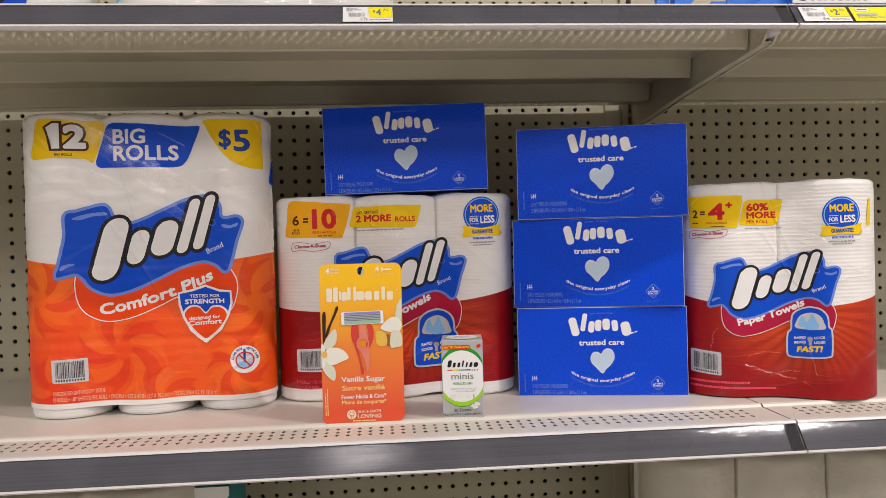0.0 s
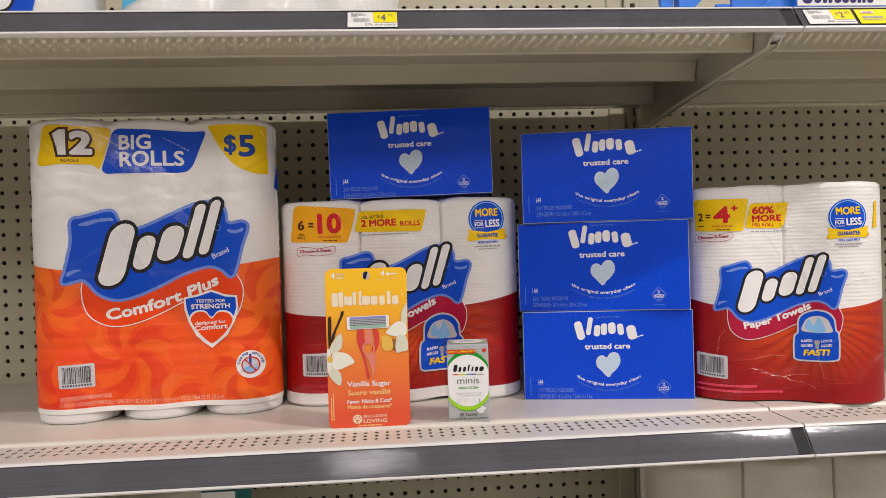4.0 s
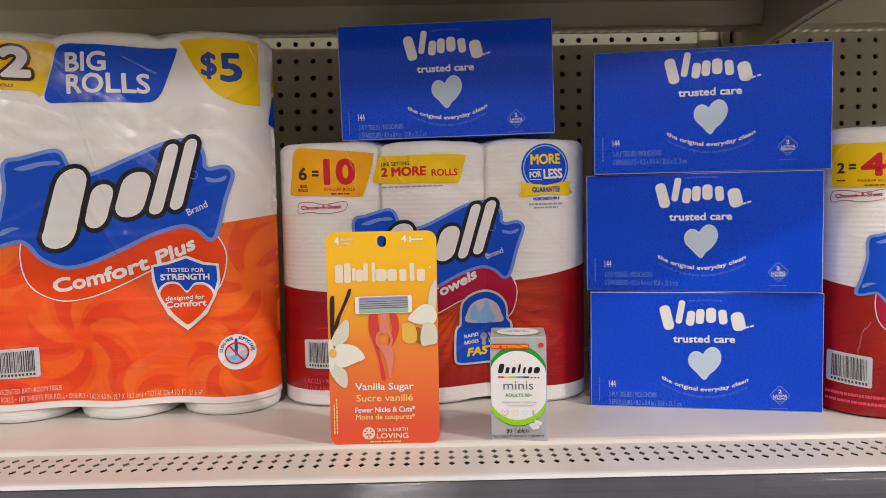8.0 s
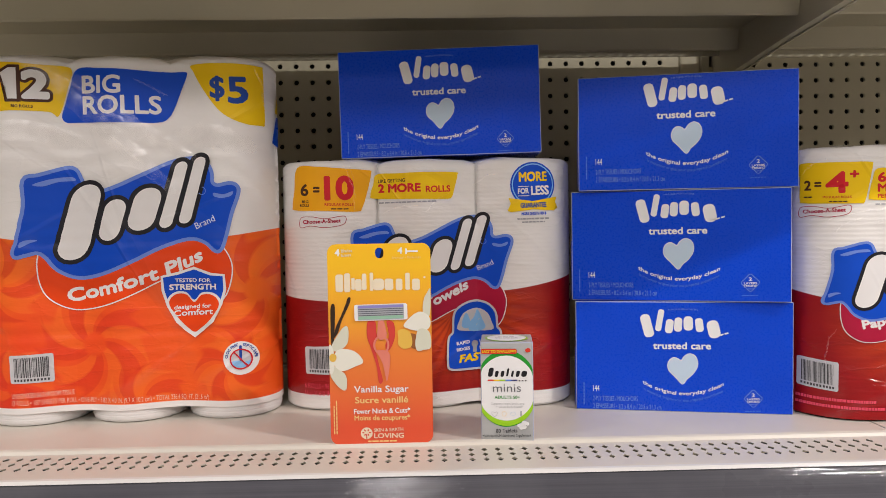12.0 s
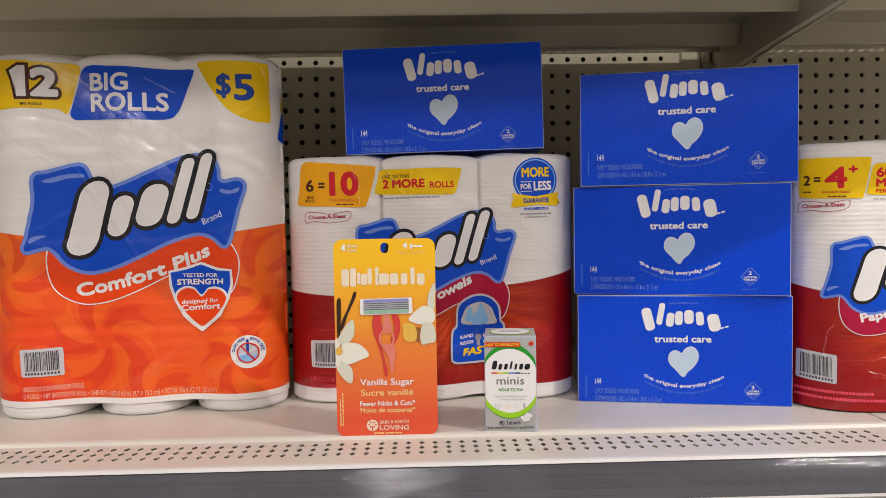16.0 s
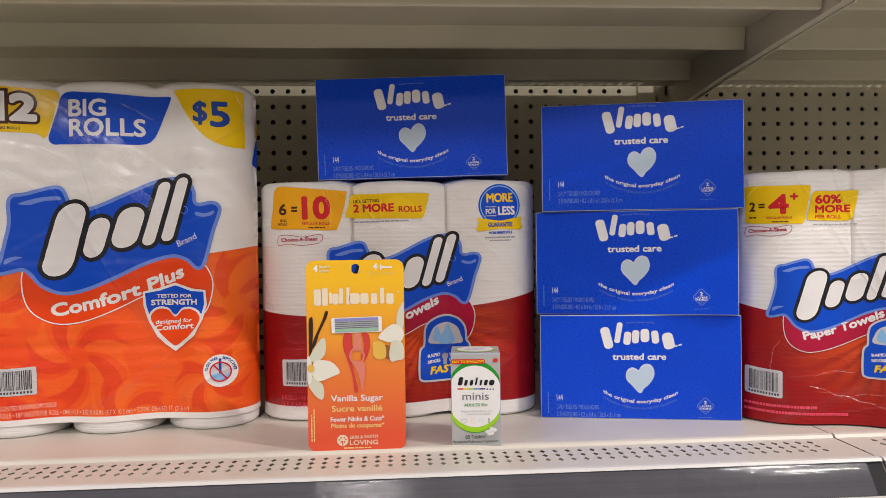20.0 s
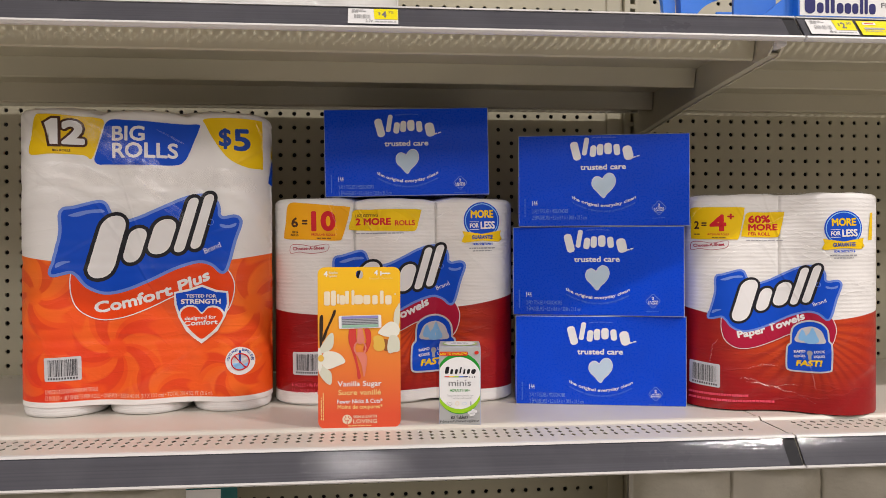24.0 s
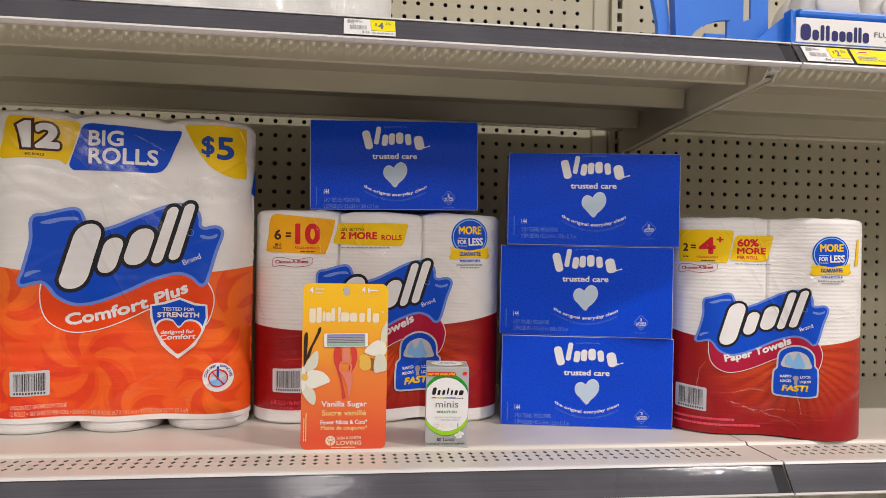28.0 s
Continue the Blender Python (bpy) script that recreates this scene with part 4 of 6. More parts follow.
def sheet_tag(surf, t, a, b, h):
    """The small banner with a red outline that says how the sheets tear."""
    w = b[0] - a[0]
    m = h * 0.8
    pts = [(a[0] - w * 0.08, a[1] - m * 1.1), (a[0] + w * 0.2, a[1] - m * 0.7), (a[0] + w * 0.6, a[1] - m * 1.2), (b[0] + w * 0.07, b[1] - m * 0.6), (b[0] + w * 0.1, b[1] + h + m * 0.7), (a[0] + w * 0.6, a[1] + h + m * 0.3), (a[0] + w * 0.25, a[1] + h + m * 0.9), (a[0] - w * 0.06, a[1] + h + m * 0.6)]
    shape(surf, t, pts, I_WHITE, 0, "sheet_tag")
    band(surf, t, pts, h * 0.13, I_CRIMSON, 1, "sheet_tag_edge")
    lettering(surf, t, "Choose-A-Sheet", a, b, h, I_CRIMSON, 2, 0.02)


def film_seam(L, parent):
    """Gathered clear film standing up along the top of a pack."""
    bm = bmesh.new()
    n = 40
    rows = []
    for j in range(4):
        row = []
        for i in range(n + 1):
            u = (i / n - 0.5) * L.w * 0.86
            q = noise.noise(Vector((u * 60, j * 0.7, L.seed)))
            row.append(bm.verts.new((u, -L.d * 0.32 + 0.012 * j + 0.004 * q, L.h + 0.001 + 0.0042 * math.sin(j / 3 * math.pi) * (0.5 + 0.8 * abs(q)) + 0.0008)))
        rows.append(row)
    for a, b in zip(rows, rows[1:]):
        for i in range(n):
            bm.faces.new((a[i], a[i + 1], b[i + 1], b[i]))
    return part("film_gather", bm, CLEAR, parent, "loose clear film", True)


def tissue_pack():
    t = thing("bathroom_tissue_pack", M12, "orange and white film-wrapped pack of twelve bathroom tissue rolls", "tissue pack")
    host = part("wrap", P12.wrap(0.015, rings=130), W_ORANGE, t, "glossy printed plastic film", True)
    film_seam(P12, t)
    for k in range(3):
        r_ = part("paper_roll", roll(0.0545, 0, 0.1), PAPER, t, "white paper roll", True)
        r_.matrix_basis = pose((k - 1) * 0.113, 0, 0)
    s = Wrapped(P12, 0.004, 0.0035)
    shape(s, t, [(-0.1357, 0.4055), (-0.1242, 0.4088), (-0.0898, 0.4075), (-0.0589, 0.4061), (-0.0504, 0.4005), (-0.0553, 0.3826), (-0.0658, 0.3509), (-0.0766, 0.3549), (-0.1135, 0.3556), (-0.1440, 0.3556), (-0.1406, 0.3797)], I_YELLOW, 1, "yellow_patch")
    n2 = [(-0.0990, 0.3707), (-0.0765, 0.3709)]
    one = [(-0.1156, 0.3683), (-0.1058, 0.3683), (-0.1058, 0.4025), (-0.1136, 0.4025), (-0.1228, 0.3968), (-0.1206, 0.3900), (-0.1156, 0.3928)]
    edge = [(-0.1188, 0.3651), (-0.1024, 0.3651), (-0.1024, 0.4058), (-0.1144, 0.4058), (-0.1272, 0.3980), (-0.1226, 0.3856), (-0.1188, 0.3872)]
    shape(s, t, edge, I_BROWN, 3, "printed_text", False)
    lettering(s, t, "2", *n2, 0.0296, I_BROWN, 3, spread=0.0054)
    shape(s, t, one, I_WHITE, 6, "printed_text", False)
    lettering(s, t, "2", *n2, 0.0296, I_WHITE, 6, spread=0.0024)
    lettering(s, t, "BIG ROLLS", *[(-0.1127, 0.3589), (-0.0912, 0.3589)], 0.0034, I_BROWN, 2, 0.02)
    bl = [(-0.0442, 0.4030), (-0.0122, 0.4024), (0.0193, 0.4010), (0.0549, 0.3996), (0.0733, 0.3998), (0.0756, 0.3957), (0.0682, 0.3775), (0.0616, 0.3610), (0.0551, 0.3494), (0.0439, 0.3429), (0.0106, 0.3420), (-0.0442, 0.3428), (-0.0574, 0.3428), (-0.0628, 0.3484), (-0.0603, 0.3598), (-0.0538, 0.3802)]
    shape(s, t, bl, I_BLUE, 1, "blue_patch")
    lettering(s, t, "BIG", *[(-0.0399, 0.3753), (0.0047, 0.3747)], 0.0215, I_WHITE, 2, 0.018)
    lettering(s, t, "ROLLS", *[(-0.0394, 0.3517), (0.0464, 0.3519)], 0.0222, I_WHITE, 2, 0.018)
    shape(s, t, [(0.0822, 0.4073), (0.1152, 0.4084), (0.1541, 0.4079), (0.1581, 0.4046), (0.1586, 0.3754), (0.1590, 0.3429), (0.1549, 0.3396), (0.1370, 0.3413), (0.1145, 0.3529), (0.0954, 0.3776), (0.0837, 0.3990)], I_YELLOW, 1, "yellow_patch")
    lettering(s, t, "$", *[(0.1024, 0.3690), (0.1190, 0.3692)], 0.0262, I_NAVY, 2, 0.018)
    lettering(s, t, "5", *[(0.1226, 0.3628), (0.1438, 0.3637)], 0.0325, I_NAVY, 2, 0.02)
    shape(s, t, [(0.1712, 0.4047), (0.1745, 0.4064), (0.1769, 0.4047), (0.1759, 0.3547), (0.1714, 0.3555), (0.1682, 0.3580)], I_YELLOW, 1, "yellow_patch", False)
    shape(s, t, [(0.1689, 0.3530), (0.1738, 0.3538), (0.1759, 0.3530), (0.1750, 0.3171), (0.1693, 0.3179), (0.1653, 0.3213)], I_BLUE, 1, "blue_patch", False)
    ribbon(s, t, (0, 0), 1.0, I_ORANGE, "Comfort Plus", [(-0.0625, 0.1395), (0.0890, 0.1848)], 1, 0.0165)
    wordmark(s, t, (0, 0), 1.0, 5)
    sh = [(0.0400, 0.1676), (0.0576, 0.1714), (0.0777, 0.1776), (0.0977, 0.1706), (0.1138, 0.1686), (0.1152, 0.1511), (0.1101, 0.1338), (0.0994, 0.1141), (0.0872, 0.1037), (0.0767, 0.0957), (0.0655, 0.1034), (0.0553, 0.1136), (0.0459, 0.1320), (0.0406, 0.1503)]
    shape(s, t, sh, I_WHITE, 6, "shield_edge", False)
    inner = grown(sh, -0.0032)
    shape(s, t, inner, I_BLUE, 7, "shield", False)
    shape(s, t, [(0.0772, 0.1395), (0.0861, 0.1476), (0.0982, 0.1482), (0.1070, 0.1422), (0.1085, 0.1322), (0.0978, 0.1158), (0.0864, 0.1053), (0.0767, 0.0990), (0.0664, 0.1059), (0.0561, 0.1169), (0.0468, 0.1336), (0.0485, 0.1435), (0.0573, 0.1491), (0.0685, 0.1480)], I_WHITE, 8, "heart_edge")
    shape(s, t, [(0.0772, 0.1370), (0.0861, 0.1451), (0.0974, 0.1457), (0.1046, 0.1406), (0.1061, 0.1322), (0.0962, 0.1175), (0.0856, 0.1078), (0.0767, 0.1023), (0.0680, 0.1083), (0.0585, 0.1185), (0.0491, 0.1336), (0.0508, 0.1418), (0.0581, 0.1466), (0.0685, 0.1455)], I_ORANGE, 10, "heart")
    for words, pp, h, b_, ln in (("TESTED FOR", [(0.0559, 0.1598), (0.0976, 0.1598)], 0.0048, 0.02, 0), ("STRENGTH", [(0.0494, 0.1509), (0.1039, 0.1514)], 0.0072, 0.03, 0), ("designed for", [(0.0539, 0.1285), (0.0972, 0.1308)], 0.0052, 0.012, 0.15), ("Comfort", [(0.0530, 0.1203), (0.0995, 0.1232)], 0.0075, 0.022, 0.1)):
        lettering(s, t, words, *pp, h, I_WHITE, 12, b_, ln)
    c = [(0.1288, 0.0709)][0]
    shape(s, t, disc(*c, 0.0195), I_WHITE, 1, "round_badge", False)
    shape(s, t, disc(c[0], c[1] - 0.001, 0.0118), I_SILVER, 2, "round_badge", False)
    shape(s, t, [(c[0] - 0.010, c[1] - 0.004), (c[0] - 0.004, c[1] - 0.0025), (c[0] + 0.004, c[1] - 0.0045), (c[0] + 0.010, c[1] - 0.003), (c[0] + 0.006, c[1] - 0.010), (c[0] - 0.006, c[1] - 0.010)], I_SKY, 3, "water")
    shape(s, t, slab(c[0], c[1] + 0.006, 0.003, 0.018, 0, 0.4), I_NAVY, 4, "plunger", False)
    band(s, t, disc(c[0], c[1] - 0.001, 0.0122), 0.0016, I_RED, 5, "red_ring", False)
    shape(s, t, slab(c[0], c[1] - 0.001, 0.0016, 0.022, 40, 0.3), I_RED, 5, "red_slash", False)
    lettering(s, t, "CLOG FREE", None, None, 0.0034, I_NAVY, 3, 0.02, arc=(c[0], c[1], 0.0143, 178, 100))
    lettering(s, t, "SEPTIC SAFE", None, None, 0.0034, I_NAVY, 3, 0.02, arc=(c[0], c[1], 0.0143, 80, 0))
    barcode(s, t, [(-0.1257, 0.0819), (-0.0803, 0.0830), (-0.0799, 0.0504), (-0.1246, 0.0503)], I_SILVER, I_CODE, 1, 3)
    lettering(s, t, "UNSCENTED BATHROOM TISSUE", *[(-0.1240, 0.0333), (-0.0600, 0.0342)], 0.0058, I_PEACH, 1, 0.0)
    lettering(s, t, "12 ROLLS • 187 SHEETS PER ROLL • ONE-PLY • 3.82 X 4.0 IN. (9.7 X 10.2 cm) • TOTAL 236.4 SQ. FT. (21.6 m²)", *[(-0.1242, 0.0252), (0.0910, 0.0239)], 0.0060, I_PEACH, 1, 0.0)
    for k, pp in enumerate(([(-0.0897, 0.4091), (0.0185, 0.3445)], [(-0.0820, 0.4091), (-0.0112, 0.3542)], [(-0.0170, 0.3363), (0.0415, 0.2804)], [(0.0866, 0.3148), (0.1236, 0.3064)], [(0.0191, 0.3912), (0.0546, 0.3725)], [(0.1490, 0.4061), (0.1572, 0.3613)])):
        crease(s, t, *pp, (0.0056 if k < 3 else 0.0050) - 0.0010 * (k % 3), 0.0022, k + 1, 0.003 * (k % 2))
    for k, pp in enumerate(([(-0.100, 0.412), (0.040, 0.318)], [(-0.088, 0.398), (0.060, 0.262)], [(-0.040, 0.356), (0.085, 0.300)], [(0.060, 0.330), (0.150, 0.312)], [(-0.150, 0.338), (-0.030, 0.318)])):
        crease(s, t, *pp, 0.040 - 0.006 * (k % 3), 0.0030, k + 61, 0.004, True)
    return nest(t, host, ("wrap", "paper_roll", "film_gather"))


def towel_pack_six():
    t = thing("paper_towel_pack", M6, "red and white film-wrapped pack of six paper towel rolls", "towel pack", "paper towel packs")
    host = part("wrap", T6.wrap(0.004, rings=60), W_SIX, t, "glossy printed plastic film", True)
    for i in range(3):
        for j in range(2):
            r_ = part("paper_roll", roll(0.0582, 0, 0.285), PAPER, t, "white paper roll", True)
            r_.matrix_basis = pose((i - 1) * 0.12, (j - 0.5) * 0.12, 0)
    film_seam(T6, t)
    s = Wrapped(T6)
    shape(s, t, [(-0.1534, 0.2913), (-0.1296, 0.2919), (-0.1041, 0.2900), (-0.0700, 0.2880), (-0.0666, 0.2845), (-0.0702, 0.2665), (-0.0773, 0.2434), (-0.0842, 0.2383), (-0.1217, 0.2396), (-0.1565, 0.2408), (-0.1607, 0.2460), (-0.1579, 0.2648)], I_GOLD, 1, "yellow_patch")
    lettering(s, t, "6", *[(-0.1495, 0.2578), (-0.1402, 0.2577)], 0.0148, I_BROWN, 2, 0.02)
    lettering(s, t, "=", *[(-0.1342, 0.2577), (-0.1266, 0.2576)], 0.0148, I_BROWN, 2, 0.02)
    lettering(s, t, "10", *[(-0.1207, 0.2516), (-0.0866, 0.2521)], 0.031, I_RED, 2, 0.03)
    lettering(s, t, "BIG", *[(-0.1479, 0.2493), (-0.1403, 0.2492)], 0.0034, I_BROWN, 2, 0.02)
    lettering(s, t, "ROLLS", *[(-0.1505, 0.2450), (-0.1395, 0.2449)], 0.0034, I_BROWN, 2, 0.02)
    lettering(s, t, "REGULAR ROLLS", *[(-0.1208, 0.2456), (-0.0875, 0.2452)], 0.0034, I_RED, 2, 0.01)
    bars(s, t, *[(-0.1132, 0.2412), (-0.0927, 0.2410)], 0.0014, I_BROWN, 2, 4, 2)
    sheet_tag(s, t, *[(-0.1474, 0.2244), (-0.1023, 0.2256)], 0.0050)
    shape(s, t, [(-0.0598, 0.2828), (-0.0358, 0.2834), (-0.0014, 0.2840), (0.0348, 0.2837), (0.0374, 0.2802), (0.0338, 0.2655), (0.0302, 0.2543), (0.0224, 0.2518), (-0.0103, 0.2522), (-0.0618, 0.2535), (-0.0677, 0.2579), (-0.0642, 0.2708)], I_YELLOW, 1, "yellow_patch")
    lettering(s, t, "LIKE GETTING", *[(-0.0582, 0.2724), (-0.0256, 0.2730)], 0.0044, I_BROWN, 2, 0.01)
    lettering(s, t, "2 MORE", *[(-0.0583, 0.2604), (-0.0068, 0.2607)], 0.0112, I_RED, 2, 0.03)
    lettering(s, t, "ROLLS", *[(-0.0008, 0.2598), (0.0285, 0.2604)], 0.0082, I_RED, 2, 0.02)
    bars(s, t, *[(-0.0576, 0.2475), (0.0129, 0.2485)], 0.0016, I_GREY, 1, 12, 6)
    rounds_badge(s, t, [(0.1266, 0.2673)][0], 0.0268)
    o6 = [(0.0677, 0.2003)][0]
    r0 = [(0.0900, 0.2643)][0]
    k6 = 0.812
    ribbon(s, t, (o6[0] - r0[0] * k6, o6[1] - r0[1] * k6), k6, I_CRIMSON, "Paper Towels", [(-0.0600, 0.1524), (0.0675, 0.1943)], 1, 0.0160)
    wordmark(s, t, (o6[0] - r0[0] * k6, o6[1] - r0[1] * k6), k6, 5)
    padlock(s, t, [(0.0561, 0.0861)][0], 1.2, 6)
    barcode(s, t, [(-0.1483, 0.0778), (-0.1057, 0.0787), (-0.1052, 0.0443), (-0.1478, 0.0451)], I_SILVER, I_CODE, 1, 8)
    lettering(s, t, "6 ROLLS • 96 PAPER", *[(-0.1497, 0.0280), (-0.1029, 0.0270)], 0.0062, I_PINK, 1, 0.0)
    lettering(s, t, "11.0 X 6.0 IN. (279", *[(-0.1498, 0.0194), (-0.1030, 0.0184)], 0.0062, I_PINK, 1, 0.0)
    for k, pp in enumerate(([(-0.0998, 0.2951), (-0.0857, 0.2538)], [(-0.0099, 0.2944), (0.0246, 0.2976)], [(0.0545, 0.2653), (0.0850, 0.2824)], [(-0.0019, 0.2357), (0.0285, 0.2595)], [(-0.0904, 0.2950), (-0.0876, 0.2366)], [(0.0591, 0.2938), (0.1026, 0.2987)], [(-0.0534, 0.2362), (-0.0104, 0.2444)])):
        crease(s, t, *pp, 0.0026, 0.0016, k + 21, 0.003)
    return nest(t, host, ("wrap", "paper_roll", "film_gather"))


def towel_pack_two():
    t = thing("paper_towel_pack", M2, "red and white creased film-wrapped pack of two paper towel rolls", "towel pack", "paper towel packs")
    host = part("wrap", T2.wrap(0.002, rings=60), W_TWO, t, "glossy printed plastic film", True)
    film_seam(T2, t)
    s = Wrapped(T2)
    shape(s, t, [(-0.1146, 0.2818), (-0.0967, 0.2831), (-0.0722, 0.2825), (-0.0479, 0.2820), (-0.0450, 0.2787), (-0.0481, 0.2594), (-0.0527, 0.2393), (-0.0588, 0.2377), (-0.0840, 0.2380), (-0.1095, 0.2390), (-0.1134, 0.2424), (-0.1132, 0.2645)], I_YELLOW, 1, "yellow_patch")
    lettering(s, t, "2", *[(-0.1094, 0.2530), (-0.1032, 0.2529)], 0.0118, I_BROWN, 2, 0.02)
    lettering(s, t, "=", *[(-0.1001, 0.2537), (-0.0939, 0.2536)], 0.0118, I_BROWN, 2, 0.02)
    lettering(s, t, "4", *[(-0.0900, 0.2486), (-0.0686, 0.2492)], 0.0248, I_RED, 2, 0.03)
    lettering(s, t, "+", *[(-0.0677, 0.2638), (-0.0586, 0.2636)], 0.0118, I_RED, 2, 0.03)
    bars(s, t, *[(-0.1095, 0.2448), (-0.1017, 0.2447)], 0.0016, I_BROWN, 2, 2, 2)
    lettering(s, t, "REGULAR ROLLS", *[(-0.0924, 0.2438), (-0.0656, 0.2435)], 0.0028, I_RED, 2, 0.01)
    bars(s, t, *[(-0.0870, 0.2396), (-0.0687, 0.2394)], 0.0012, I_BROWN, 2, 4, 3)
    shape(s, t, [(-0.0405, 0.2745), (-0.0196, 0.2749), (0.0039, 0.2752), (0.0068, 0.2728), (0.0030, 0.2530), (-0.0000, 0.2427), (-0.0051, 0.2404), (-0.0273, 0.2406), (-0.0460, 0.2416), (-0.0489, 0.2441), (-0.0451, 0.2634)], I_YELLOW, 1, "yellow_patch")
    lettering(s, t, "60%", *[(-0.0398, 0.2601), (-0.0109, 0.2604)], 0.0112, I_RED, 2, 0.03)
    lettering(s, t, "MORE", *[(-0.0399, 0.2496), (-0.0014, 0.2499)], 0.0096, I_RED, 2, 0.03)
    lettering(s, t, "PER ROLL", *[(-0.0399, 0.2432), (-0.0110, 0.2428)], 0.0046, I_RED, 2, 0.015)
    bars(s, t, *[(-0.0422, 0.2359), (0.0065, 0.2355)], 0.0012, I_GREY, 1, 10, 6)
    sheet_tag(s, t, *[(-0.1104, 0.2275), (-0.0710, 0.2289)], 0.0046)
    rounds_badge(s, t, [(0.0779, 0.2519)][0], 0.0238)
    shape(s, t, [(0.1139, 0.2721), (0.1173, 0.2736), (0.1171, 0.2368), (0.1110, 0.2361)], I_YELLOW, 1, "yellow_patch", False)
    o2 = [(0.0472, 0.1763)][0]
    r0 = [(0.0900, 0.2643)][0]
    k2 = 0.672
    ribbon(s, t, (o2[0] - r0[0] * k2, o2[1] - r0[1] * k2), k2, I_CRIMSON, "Paper Towels", [(-0.0600, 0.1524), (0.0675, 0.1943)], 1, 0.0160)
    wordmark(s, t, (o2[0] - r0[0] * k2, o2[1] - r0[1] * k2), k2, 5)
    padlock(s, t, [(0.0374, 0.0920)][0], 1.0, 6)
    barcode(s, t, [(-0.1155, 0.0670), (-0.0768, 0.0636), (-0.0770, 0.0310), (-0.1157, 0.0340)], I_SILVER, I_CODE, 1, 12)
    bars(s, t, *[(-0.1166, 0.0207), (-0.0392, 0.0200)], 0.0032, I_PINK, 1, 30, 21)
    bars(s, t, *[(-0.1166, 0.0133), (-0.0051, 0.0122)], 0.0032, I_PINK, 1, 42, 22)
    for k, pp in enumerate(([(-0.0511, 0.0469), (-0.0102, 0.0312)], [(-0.0436, 0.0407), (0.0441, 0.0166)], [(-0.0102, 0.0312), (0.0299, 0.0380)], [(-0.0435, 0.0577), (0.0011, 0.0636)], [(-0.0879, 0.2192), (-0.0199, 0.2309)], [(-0.0198, 0.2589), (0.0527, 0.2734)], [(-0.0804, 0.2070), (-0.0498, 0.2231)], [(-0.0891, 0.0598), (-0.0796, 0.1010)], [(0.0275, 0.2306), (0.0664, 0.2069)], [(-0.1108, 0.2686), (-0.0875, 0.2869)], [(0.0230, 0.0883), (0.0442, 0.0340)])):
        crease(s, t, *pp, 0.0020 if k < 4 else 0.0030, 0.0012 if k < 4 else 0.0018, k + 41, 0.004)
    return nest(t, host, ("wrap", "paper_roll", "film_gather"))


tissue_pack()
towel_pack_six()
towel_pack_two()


# ---- boxes of facial tissues ----
def carton_material(name, col, rough, relief=0.05):
    m, nt, b = node_mat(name)
    n, f = noise_node(nt, 9.0, 4), noise_node(nt, 420.0, 3)
    nt.links.new(mix_col(nt, ramp(nt, n.outputs[0], 0.35, 0.7), col, tuple(c * 0.86 for c in col)), b.inputs["Base Color"])
    nt.links.new(maths(nt, "ADD", maths(nt, "MULTIPLY", f.outputs[0], 0.10), rough - 0.05), b.inputs["Roughness"])
    put(b, Specular_IOR_Level=0.27)
    w = noise_node(nt, 22.0, 3)
    bump(nt, b, maths(nt, "ADD", w.outputs[0], maths(nt, "MULTIPLY", f.outputs[0], 0.04)), relief, 0.002)
    return m


BLUE_CARD = carton_material("blue_carton", (0.0003, 0.061, 0.67), 0.28)
EDGE_CARD = carton_material("worn_carton_edge", (0.42, 0.46, 0.60), 0.6)


def carton(w, d, h, bevel):
    """A card box whose worn folds carry a second material."""
    bm = box(-w / 2, w / 2, 0, d, 0, h, bevel, 1)
    for f in bm.faces:
        if f.calc_area() < max(w, d, h) * bevel * 2.2:
            f.material_index = 1
    return bm


class Raised(Flat):
    """A flat face whose printing sits dv higher."""

    def __init__(self, dv):
        self.y, self.dv = 0.0, dv

    def at(self, u, v, lift):
        return (u, -lift, v + self.dv)


